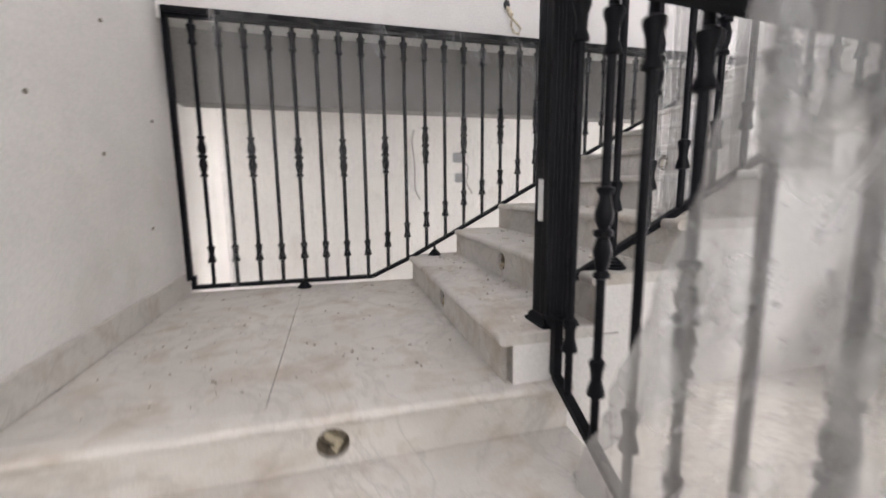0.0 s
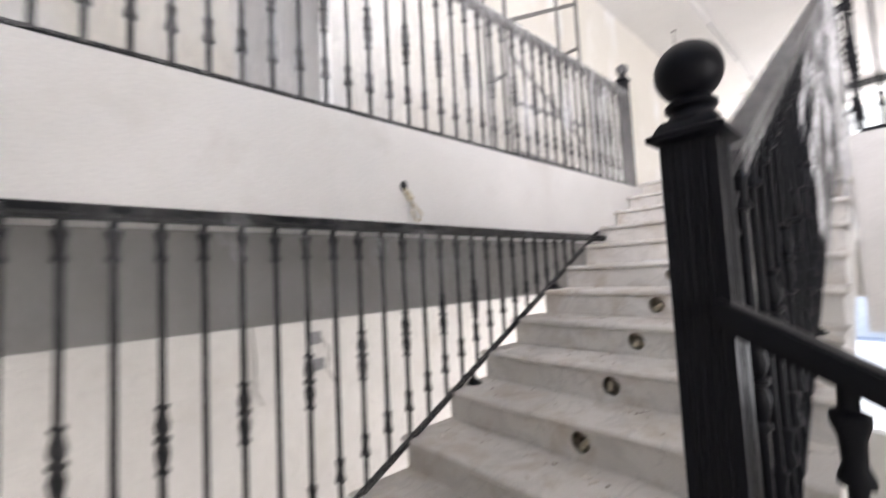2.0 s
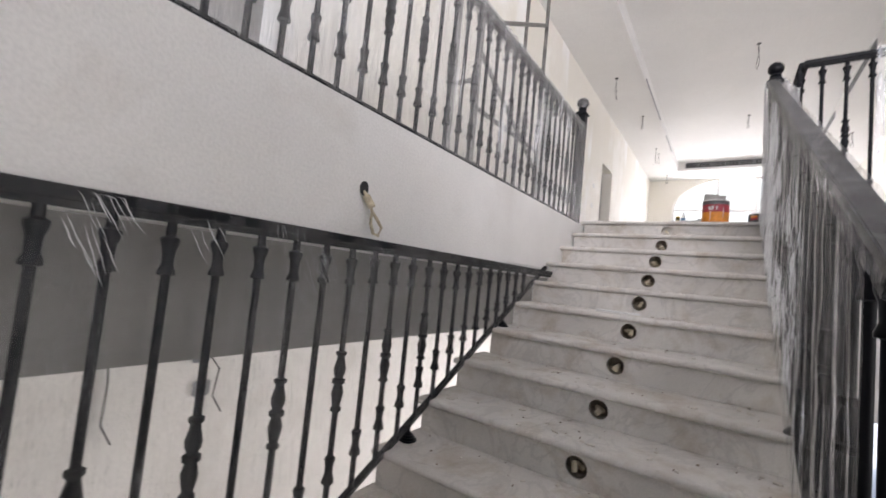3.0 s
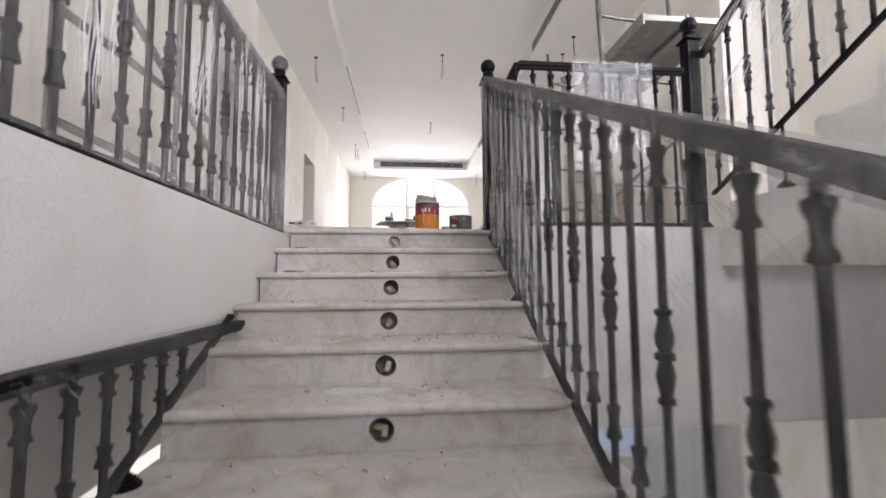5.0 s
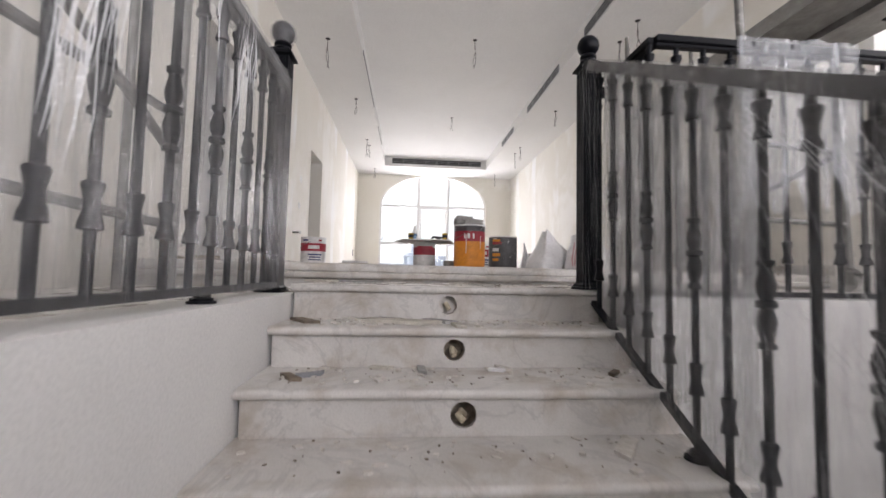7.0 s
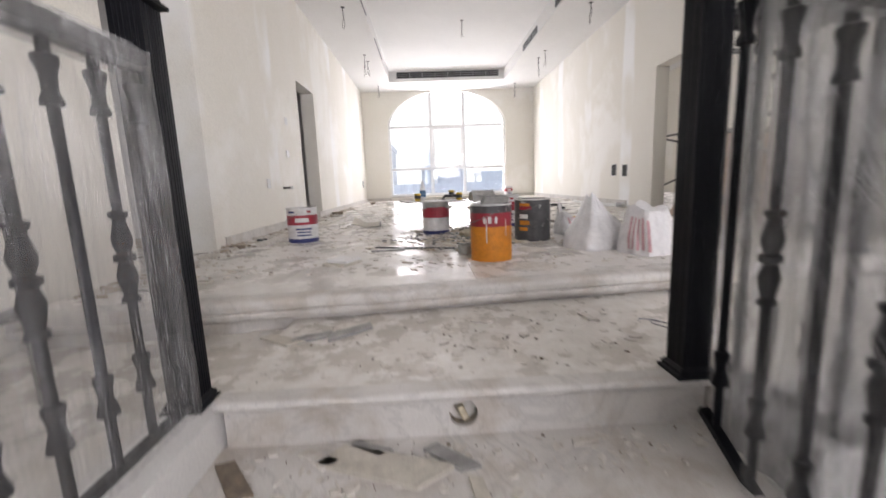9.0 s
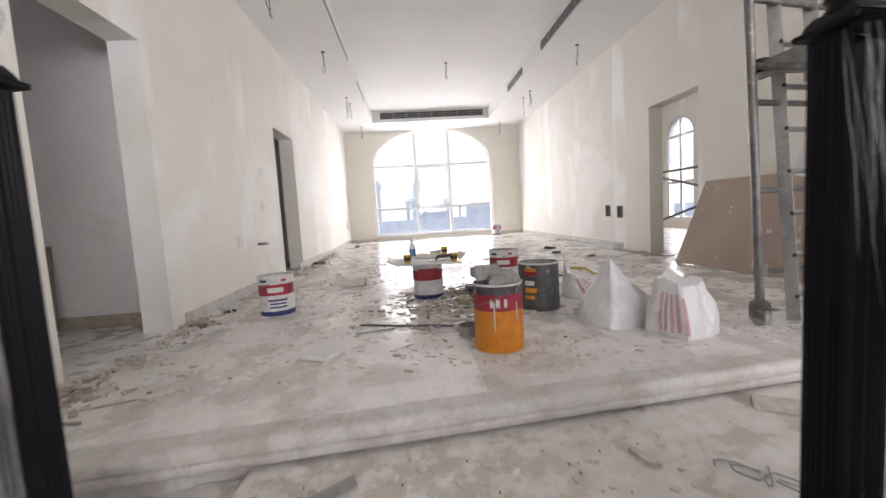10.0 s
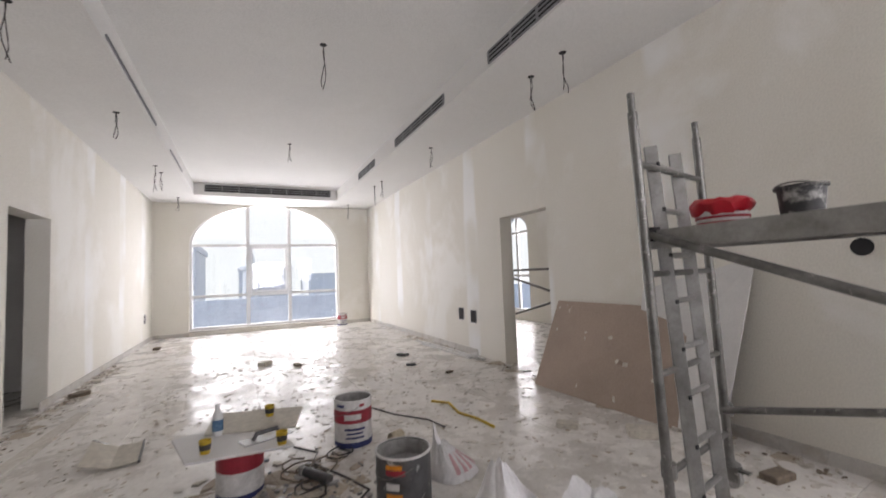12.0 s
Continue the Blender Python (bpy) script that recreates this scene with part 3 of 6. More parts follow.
# ---- railings ----
def bar_profile(h, basket):
    r = 0.0115
    s = min(1.0, h / 0.6)
    p = [(r, 0.0), (r, 0.13 * s), (0.0235, 0.134 * s), (0.0225, 0.145 * s), (0.0145, 0.175 * s), (0.0155, 0.195 * s), (0.021, 0.222 * s), (0.019, 0.229 * s), (r, 0.233 * s)]
    if basket and h > 0.62:
        c = h * 0.5
        p += [(r, c - 0.115), (0.021, c - 0.112), (0.021, c - 0.102), (0.014, c - 0.094), (0.0185, c - 0.075), (0.0235, c - 0.045), (0.017, c - 0.018), (0.0145, c - 0.012),
              (0.0245, c - 0.007), (0.0245, c + 0.007), (0.0145, c + 0.012), (0.0215, c + 0.03), (0.0235, c + 0.048), (0.016, c + 0.08), (0.014, c + 0.094), (0.021, c + 0.102), (0.021, c + 0.112), (r, c + 0.115)]
    t = h - 0.045 * s
    p += [(r, t - 0.10 * s), (0.0215, t - 0.097 * s), (0.0215, t - 0.088 * s), (0.0145, t - 0.07 * s), (0.016, t - 0.035 * s), (0.0235, t - 0.012 * s), (0.0235, t), (0.013, t + 0.006 * s), (r, h)]
    return p


bar_meshes = {}


def baluster(parent, x, y, z0, z1, basket):
    h = round(z1 - z0, 2)
    key = (h, basket)
    if key not in bar_meshes:
        bm = bmesh.new()
        add_lathe(bm, bar_profile(h, basket), 10)
        bar_meshes[key] = mesh_of("baluster", bm, BLACK, smooth=True)
    piece("baluster", bar_meshes[key], parent, pose(x, y, z0))


def foot(parent, x, y, floor, z):
    bm = bmesh.new()
    add_lathe(bm, [(0.042, 0.0), (0.042, 0.008), (0.034, 0.009), (0.034, 0.018), (0.026, 0.019), (0.026, 0.028), (0.018, 0.029), (0.016, 0.036), (0.009, 0.038), (0.009, z - floor)], 16)
    ob = part("support_foot", bm, BLACK, parent, smooth=True)
    ob.matrix_basis = pose(x, y, floor)


def handrail(parent, points, name="handrail", wide=0.058, high=0.032):
    """A moulded rail: a flat-topped cap over a narrower fillet, through points."""
    bm = bmesh.new()
    for p, q in zip(points, points[1:]):
        add_bar(bm, p, q, wide, high)
        low = Vector((0, 0, -(high / 2 + 0.008)))
        add_bar(bm, Vector(p) + low, Vector(q) + low, wide * 0.62, 0.018)
    part(name, bm, BLACK, parent, bevel=0.004)


def bottom_bar(parent, points):
    bm = bmesh.new()
    for p, q in zip(points, points[1:]):
        add_bar(bm, p, q, 0.028, 0.024)
    part("bottom_bar", bm, BLACK, parent, bevel=0.002, seg=1)


def line(points, s, k):
    """Height on a polyline given as (s, z)."""
    for (s0, z0), (s1, z1) in zip(points, points[1:]):
        if s0 - 1e-6 <= s <= s1 + 1e-6:
            return z0 + (z1 - z0) * (s - s0) / (s1 - s0)
    return points[-1][1]


def railing(name, label, axis, fixed, bottom, top, s0, s1, gap, first_basket=0, feet=(), rail=True):
    """A railing along one axis at a fixed place on the other; bottom and top are polylines (s, z)."""
    t = thing(name, label, "railing", group="stair railings")
    at = (lambda s, z: (s, fixed, z)) if axis == "x" else (lambda s, z: (fixed, s, z))
    if rail:
        handrail(t, [at(s, z) for s, z in top])
    bottom_bar(t, [at(s, z) for s, z in bottom])
    n = int((s1 - s0) / gap + 0.5)
    for k in range(n + 1):
        s = s0 + k * gap
        z0, z1 = line(bottom, s, 0) + 0.008, line(top, s, 0) - 0.026
        if z1 - z0 > 0.12:
            baluster(t, *at(s, 0)[:2], z0, z1, (k + first_basket) % 2 == 0)
    for s, floor in feet:
        foot(t, *at(s, 0)[:2], floor, line(bottom, s, 0))
    return t


def newel(x, y, z, height, label, sticker=False):
    """A fluted square post on a stepped plate, with a moulded cap and a ball; height to the ball's centre."""
    t = thing("newel_post", label, "newel post", (x, y, z), "newel posts")
    bm = bmesh.new()
    add_lathe(bm, [(0.064, 0.0), (0.064, 0.010), (0.056, 0.014), (0.056, 0.024), (0.050, 0.03), (0.047, 0.034)], square=True)
    part("base_plate", bm, BLACK, t, bevel=0.0)
    h, c = 0.045, height - 0.135
    groove = [(-0.030, -0.024), (-0.018, -0.012), (-0.006, 0.006), (0.012, 0.018), (0.024, 0.030)]
    side = [(-h, -h)]
    for g0, g1 in groove:
        side += [(g0, -h), (g0 + 0.0015, -h + 0.002), (g1 - 0.0015, -h + 0.002), (g1, -h)]
    outline = []
    for k in range(4):
        ca, sa = (1, 0, -1, 0)[k], (0, 1, 0, -1)[k]
        outline += [(px * ca - py * sa, px * sa + py * ca) for px, py in side]
    bm = bmesh.new()
    add_prism(bm, outline, "z", 0.03, c)
    part("shaft", bm, BLACK, t, "fluted square shaft")
    bm = bmesh.new()
    add_lathe(bm, [(0.046, c - 0.002), (0.062, c + 0.006), (0.062, c + 0.016), (0.052, c + 0.020), (0.048, c + 0.030), (0.040, c + 0.042)], square=True)
    add_lathe(bm, [(0.044, c + 0.030), (0.046, c + 0.042), (0.038, c + 0.052), (0.036, c + 0.060), (0.043, c + 0.066), (0.043, c + 0.074), (0.034, c + 0.082), (0.03, c + 0.09)], 20)
    part("cap", bm, BLACK, t, smooth=True)
    bm = bmesh.new()
    bmesh.ops.create_uvsphere(bm, u_segments=28, v_segments=16, radius=0.057, matrix=Matrix.Translation((0, 0, height)))
    part("ball_finial", bm, BLACK, t, "round ball finial", smooth=True)
    return t


LR = 0.742
slope = R / G
left_bottom = [(-1.30, 0.045), (-0.27, 0.045), (0.0, 0.165), (2.70, 1.60)]
left_rail = railing("railing", "black iron landing railing under the floor edge, partly wrapped in film", "x", LR, left_bottom,
                    [(-1.33, 1.555), (2.86, 1.555)], -1.195, 2.60, 0.1287, 0, [(-0.69, 0.0), (0.145, R), (1.083, 4 * R), (1.99, 7 * R)])
bm = bmesh.new()
add_box(bm, -1.332, -1.304, LR - 0.016, LR + 0.016, 0.10, 1.54)
add_box(bm, -1.332, -1.286, LR - 0.015, LR + 0.015, 0.085, 0.112)
add_box(bm, -1.312, -1.288, LR - 0.0145, LR + 0.0145, 0.033, 0.10)
part("end_post", bm, BLACK, left_rail)

RR = -0.71
right_top = [(0.2, 1.395), (3.70, 3.335)]
right_rail = railing("railing", "black iron stair railing wrapped in clear stretch film", "x", RR, [(0.24, 0.29), (3.62, 2.085)], right_top, 0.416, 3.60, 0.131, 1,
                     [(2.897, 10 * R), (1.55, 6 * R - 0.0), (0.42, 2 * R)])
newel(0.186, -0.72, R, 1.482, "tall black fluted newel post with ball on the first step")
newel(3.74, -0.735, TOP, 1.31, "black fluted newel post with ball at the stair head")
newel(3.785, 0.88, 2.10, 1.335, "black fluted newel post with film-wrapped ball at the stair head")

upper_left = railing("railing", "black iron gallery railing wrapped in clear stretch film", "x", 0.84, [(-1.34, 2.14), (3.70, 2.14)], [(-1.34, 3.13), (3.70, 3.13)],
                     -1.26, 3.64, 0.1265, 0, [(-0.6, 2.10), (0.55, 2.10), (1.65, 2.10), (2.17, 2.10), (3.0, 2.10)])
GX, GY = 3.37, -0.875
guard = railing("railing", "black iron guard railing along the floor edge above the stairwell", "y", GX, [(-2.10, 2.15), (GY, 2.15)], [(-2.10, 3.285), (GY, 3.285)],
                -2.02, -0.90, 0.130, 1)
handrail(guard, [(GX, GY, 3.285), (3.76, GY, 3.285)], "return_rail")
handrail(guard, [(3.76, GY, 3.22), (3.76, -0.74, 3.22)], "return_rail", 0.05)
bottom_bar(guard, [(GX, GY, 2.155), (3.76, GY, 2.155)])
for k, (x, y) in enumerate(((GX + 0.11, GY), (GX + 0.23, GY), (GX + 0.34, GY), (3.76, -0.80))):
    baluster(guard, x, y, 2.165, 3.26 if k < 3 else 3.19, k == 1)
newel(GX, -2.17, 2.13, 1.51, "black fluted newel post at the foot of the upper flight")
up_rail = railing("railing", "black iron railing of the upper flight wrapped in film", "x", -2.24, [(0.9, 2.40 + slope * 2.4), (3.30, 2.36)], [(0.9, 3.42 + slope * 2.4), (3.34, 3.40)],
                  1.0, 3.26, 0.14, 0, [(2.75, 2.12 + R)])
LX = 0.15
low_rail = railing("railing", "black iron railing of the lower flight with a loose plastic sheet", "y", LX, [(-3.6, 0.03 - slope * 2.78), (-0.82, 0.03)], [(-3.6, 1.222 - slope * 2.86), (-0.74, 1.222)],
                   -3.49, -0.88, 0.130, 1)
bm = bmesh.new()
add_box(bm, LX - 0.014, LX + 0.014, -0.832, -0.806, 0.03, 0.20)
add_box(bm, LX - 0.013, LX + 0.013, -0.83, -0.75, 0.18, 0.206)
part("end_post", bm, BLACK, low_rail)


# ---- materials of the loose things ----
def plain(name, colour, rough=0.5, metal=0.0, vary=0.12, scale=20.0):
    return surface(name, colour, tuple(c * (1 - 2 * vary) for c in colour), scale, (rough, min(1, rough + 0.2)), 0.08, 120, metal=metal)


TIN_WHITE = plain("white_tin", (0.74, 0.73, 0.72), 0.35)
TIN_RED = plain("red_print", (0.36, 0.025, 0.045), 0.35)
TIN_BLUE = plain("navy_print", (0.03, 0.04, 0.16), 0.35)
TIN_ORANGE = plain("orange_print", (0.72, 0.26, 0.02), 0.35)
TIN_GRAY = surface("splashed_gray_tin", (0.10, 0.10, 0.105), (0.05, 0.05, 0.052), 12, (0.35, 0.6), 0.1, 90, stain=((0.45, 0.45, 0.44), 14, 0.6, 0.66, 0.8))
CEMENT = surface("dried_putty", (0.40, 0.39, 0.37), (0.24, 0.235, 0.225), 14, (0.7, 0.9), 0.4, 90)
STEEL = surface("galvanised_tube", (0.25, 0.245, 0.235), (0.13, 0.127, 0.12), 9, (0.35, 0.6), 0.15, 70, metal=0.7, stain=((0.55, 0.53, 0.5), 22, 0.6, 0.68, 0.7))
ALU = surface("dull_aluminium", (0.38, 0.375, 0.365), (0.24, 0.235, 0.225), 8, (0.35, 0.55), 0.1, 60, metal=0.6)
PLY = surface("brown_board_face", (0.44, 0.35, 0.29), (0.38, 0.30, 0.245), 1.6, (0.75, 0.9), 0.1, 60, stain=((0.62, 0.57, 0.52), 6, 0.68, 0.72, 0.8))
GYPSUM = plain("white_gypsum_board", (0.74, 0.73, 0.72), 0.8, vary=0.05, scale=3)
PAPER = plain("pale_cardboard", (0.62, 0.58, 0.50), 0.8)
PLASTER = surface("plaster_chips", (0.70, 0.67, 0.62), (0.52, 0.48, 0.42), 20, (0.8, 0.95), 0.2, 90)
DIRT = surface("brown_rubble", (0.24, 0.19, 0.14), (0.13, 0.105, 0.08), 25, (0.85, 0.95), 0.3, 90)
YELLOW = plain("yellow_plastic", (0.62, 0.42, 0.03), 0.4)
CABLE = plain("dark_cable", (0.05, 0.045, 0.045), 0.5)
GRILLE = plain("gray_grille", (0.30, 0.305, 0.32), 0.45)
SLOT = plain("dark_slot", (0.03, 0.03, 0.032), 0.8)
RED_BAG = plain("red_plastic_bag", (0.52, 0.015, 0.03), 0.3)
PVC = plain("white_pvc", (0.72, 0.72, 0.71), 0.35, vary=0.06)
BLUE_GLASS = plain("blue_bottle", (0.10, 0.20, 0.33), 0.15)


WOOD = surface("dark_worn_timber", (0.26, 0.20, 0.15), (0.16, 0.12, 0.09), 9, (0.7, 0.9), 0.3, 60, stretch=(4, 4, 0.5))


BAG = surface("white_printed_bag", (0.74, 0.73, 0.73), (0.66, 0.65, 0.65), 9, (0.3, 0.45), 0.2, 40)

# ---- the hall's own drawing: the same hall, drawn slightly larger than the stairs and fitted to them at the end ----
H0, C0, NORTH, SOUTH, EAST = 2.28, 5.70, 2.15, -3.325, 16.032
UX1, UY0, UY1, UZ = 14.8, -2.16, 1.15, 5.98
before_hall = set(scene.objects)

# ---- windows ----


def window(name, label, axis, at, a0, a1, z0, spring, rise, posts, beams, sash=None):
    """A white framed window: bars at the given places, panes of clear glass; the head an ellipse."""
    w = thing(name, label, "window", kind="structure")
    c, half = (a0 + a1) / 2, (a1 - a0) / 2
    head = lambda a: spring + rise * math.sqrt(max(0.0, 1 - ((a - c) / half) ** 2))

    def place(bm, b0, b1, y0, y1, d0=-0.035, d1=0.035):
        if axis == "x":
            add_box(bm, at + d0, at + d1, b0, b1, y0, y1)
        else:
            add_box(bm, b0, b1, at + d0, at + d1, y0, y1)
    bm = bmesh.new()
    place(bm, a0, a0 + 0.07, z0, spring)
    place(bm, a1 - 0.07, a1, z0, spring)
    place(bm, a0 + 0.07, a1 - 0.07, z0, z0 + 0.08)
    n = 32
    for k in range(n):
        u0, u1 = [-math.cos(math.pi * v / n) for v in (k, k + 1)]
        o = [(c + half * u, spring + rise * math.sqrt(max(0, 1 - u * u))) for u in (u0, u1)]
        i = [(c + (half - 0.07) * u, spring + (rise - 0.07) * math.sqrt(max(0, 1 - u * u))) for u in (u0, u1)]
        add_prism(bm, [o[0], o[1], i[1], i[0]], axis, at - 0.035, at + 0.035)
    part("window_frame", bm, FRAME_WHITE, w, "white arched frame")
    for p in posts:
        bm = bmesh.new()
        place(bm, p - 0.045, p + 0.045, z0 + 0.08, min(head(p - 0.045), head(p + 0.045)) - 0.05, -0.03, 0.03)
        part("mullion", bm, FRAME_WHITE, w)
    for b in beams:
        bm = bmesh.new()
        place(bm, a0 + 0.07, a1 - 0.07, b - 0.035, b + 0.035, -0.026, 0.026)
        part("transom", bm, FRAME_WHITE, w)
    if sash:
        s0, s1, y0, y1 = sash
        bm = bmesh.new()
        for q in ((s0, s0 + 0.05, y0, y1), (s1 - 0.05, s1, y0, y1), (s0 + 0.05, s1 - 0.05, y0, y0 + 0.05), (s0 + 0.05, s1 - 0.05, y1 - 0.05, y1)):
            place(bm, *q, -0.045, 0.02)
        part("sash", bm, FRAME_WHITE, w, "opening casement frame")
    for lo, hi in zip([a0] + posts, posts + [a1]):
        for y0, y1 in zip([z0] + beams, beams + [min(head(lo), head(hi)) if len(posts) else spring + rise * 0.9]):
            y1 = max(y1, spring + 0.2) if y0 == beams[-1] else y1
            bm = bmesh.new()
            place(bm, lo + 0.02, hi - 0.02, y0 + 0.01, min(y1, C0 - 0.02) - 0.01, -0.004, 0.004)
            g = part("pane", bm, GLASS, w)
            g.visible_shadow = False
    return w


window("window_1", "large arched window with white frame, bright hazy sky outside", "x", EAST + 0.10, -2.42, 1.37, 2.40, 4.60, 1.18, [-1.06, 0.0], [3.27, 4.60], (-1.0, -0.06, 3.32, 4.56))
window("window_2", "arched white framed window of the side room", "y", -6.93, 12.73, 13.85, 2.50, 4.71, 0.5, [13.29], [3.5, 4.71])
bm = bmesh.new()
add_box(bm, EAST - 0.04, EAST + 0.25, -2.42, 1.37, 2.38, 2.405)
solid("window_sill", bm, MARBLE, "low marble window sill", "window sill", "structure", bevel=0.004)
# ---- trims ----
for nm, y0, y1, spans in (("baseboard_north", NORTH - 0.014, NORTH, ((6.35, 8.93), (9.85, EAST))), ("baseboard_south", SOUTH, SOUTH + 0.014, ((4.75, 7.78), (9.6, EAST)))):
    bm = bmesh.new()
    for a, b in spans:
        add_box(bm, a, b, y0, y1, H0 + 0.001, H0 + 0.095)
    solid(nm, bm, MARBLE, "low marble skirting along the hall wall", "baseboard", "structure")
bm = bmesh.new()
for a, b in ((SOUTH + 0.014, -2.42), (1.37, NORTH - 0.014)):
    add_box(bm, EAST - 0.014, EAST, a, b, H0 + 0.001, H0 + 0.095)
solid("baseboard_east", bm, MARBLE, "low marble skirting below the end wall", "baseboard", "structure")
bm = bmesh.new()
add_box(bm, 5.10, 6.50, NORTH + 1.2, NORTH + 1.212, 2.28, 2.40)
solid("baseboard_passage", bm, PAPER, "brown skirting in the passage", "baseboard", "structure")


# ---- ceiling fittings ----
def ceiling_grille(x0, x1, y0, y1, z0, z1, face, cells, label):
    """A slot grille on a vertical tray face; face: 'x' or 'y' is the axis it looks along."""
    g = thing("ceiling_grille", label, "air grille", group="ceiling air grilles")
    bm = bmesh.new()
    if face == "y":
        d = 0.012 if y1 > y0 else -0.012
        add_box(bm, x0, x1, y0, y0 + d * 0.5, z0, z1)
    else:
        add_box(bm, x0 - 0.006, x0, y0, y1, z0, z1)
    part("backing", bm, SLOT, g)
    n = cells
    for k in range(n + 1):
        bm = bmesh.new()
        if face == "y":
            a = x0 + (x1 - x0) * k / n
            add_box(bm, a - 0.012, a + 0.012, y0, y0 + d * 1.2, z0, z1)
        else:
            a = y0 + (y1 - y0) * k / n
            add_box(bm, x0 - 0.014, x0, a - 0.012, a + 0.012, z0, z1)
        part("divider", bm, GRILLE, g)
    for k in range(4):
        bm = bmesh.new()
        zz = z0 + (z1 - z0) * (k + 0.0) / 3
        if face == "y":
            add_box(bm, x0, x1, y0, y0 + d, zz - 0.008, zz + 0.008)
        else:
            add_box(bm, x0 - 0.013, x0, y0, y1, zz - 0.008, zz + 0.008)
        part("slat", bm, GRILLE, g)


for a, b, n in ((5.2, 7.13, 5), (8.18, 10.0, 5), (11.2, 12.4, 4)):
    ceiling_grille(a, b, UY0, UY0 + 1, 5.735, 5.86, "y", n, "gray slotted air grille in the side of the ceiling tray")
for a, b, n in ((8.0, 10.2, 5), (11.4, 12.8, 4)):
    ceiling_grille(a, b, UY1, UY1 - 1, 5.752, 5.774, "y", n, "narrow gray air slot in the side of the ceiling tray")
ceiling_grille(UX1, UX1, -1.99, 0.92, 5.79, 5.95, "x", 8, "long gray slotted air grille above the arched window")


def ceiling_wire(x, y, z, seed):
    rnd = random.Random(seed)
    t = thing("ceiling_wire", "loose dark cable tail hanging from a ceiling hole", "cable", (x, y, z), "ceiling cable tails")
    bm = bmesh.new()
    add_lathe(bm, [(0.035, -0.004), (0.035, -0.001)], 14)
    part("ceiling_hole", bm, SLOT, t)
    length = rnd.uniform(0.30, 0.48)
    for s in (-1, 1):
        bm = bmesh.new()
        pts = [(s * 0.006 + 0.02 * math.sin(k * 1.3 + seed) * k / 5, 0.03 * math.sin(k * 0.9 + seed * 2 + s) * k / 6, -length * k / 6 * (1 - 0.06 * (s > 0))) for k in range(7)]
        add_tube(bm, pts, 0.0045, 6)
        part("cable", bm, CABLE, t, smooth=True)


for k, (x, y) in enumerate(((7.6, 1.62), (9.71, 1.46), (12.24, 1.48), (12.74, 1.47), (15.23, 1.51), (15.4, -2.6), (12.83, -2.63), (12.28, -2.63), (9.75, -2.68), (7.14, -2.69), (6.63, -2.67))):
    ceiling_wire(x, y, C0, k)
ceiling_wire(7.83, -0.64, UZ, 20)
ceiling_wire(11.16, -0.63, UZ, 21)


# ---- wall fittings ----
def wall_box(x, y, z, w, h, axis_out, label, material, cover=None):
    """A small box let into a wall; axis_out: +1 or -1 along y."""
    t = thing("switch_box", label, "switch box", (x, y, z), "wall switch boxes")
    bm = bmesh.new()
    d = 0.006 * axis_out
    add_box(bm, -w / 2, w / 2, min(0, d), max(0, d), -h / 2, h / 2)
    part("box", bm, material, t)
    bm = bmesh.new()
    e = 0.010 * axis_out
    for q in ((-w / 2 - 0.008, -w / 2, -h / 2, h / 2), (w / 2, w / 2 + 0.008, -h / 2, h / 2), (-w / 2, w / 2, h / 2, h / 2 + 0.008), (-w / 2, w / 2, -h / 2 - 0.008, -h / 2)):
        add_box(bm, q[0], q[1], min(0, e), max(0, e), q[2], q[3])
    part("rim", bm, cover or material, t)


wall_box(10.12, SOUTH, 2.92, 0.16, 0.19, 1, "open black double switch box in the cream wall", SLOT, GRILLE)
wall_box(9.70, SOUTH, 2.90, 0.16, 0.19, 1, "open black double switch box in the cream wall", SLOT, GRILLE)
wall_box(8.45, NORTH, 3.74, 0.08, 0.08, -1, "small white switch plate on the cream wall", PVC)
wall_box(8.40, NORTH, 3.29, 0.08, 0.08, -1, "small white switch plate on the cream wall", PVC)
wall_box(7.58, NORTH, 2.88, 0.08, 0.10, -1, "small white socket plate on the cream wall", PVC)
wall_box(15.2, NORTH, 2.85, 0.10, 0.2, -1, "open dark socket box in the cream wall", SLOT, GRILLE)
t = thing("wall_tap", "short pipe stub sticking out of the cream wall", "pipe", (8.1, NORTH, 2.82))
bm = bmesh.new()
add_tube(bm, [(0, 0, 0), (0, -0.10, 0)], 0.016, 10)
part("pipe", bm, STEEL, t)
bm = bmesh.new()
add_tube(bm, [(0, -0.10, 0), (0, -0.13, 0)], 0.023, 10)
part("cap", bm, PVC, t)
t = thing("wall_sleeve", "dark round pipe sleeve in the cream wall", "pipe", (4.87, SOUTH, 3.69))
bm = bmesh.new()
ring = [(0.055 * math.cos(a), 0.055 * math.sin(a)) for a in [2 * math.pi * k / 20 for k in range(20)]]
add_prism(bm, ring, "y", 0, 0.008)
part("opening", bm, SLOT, t)

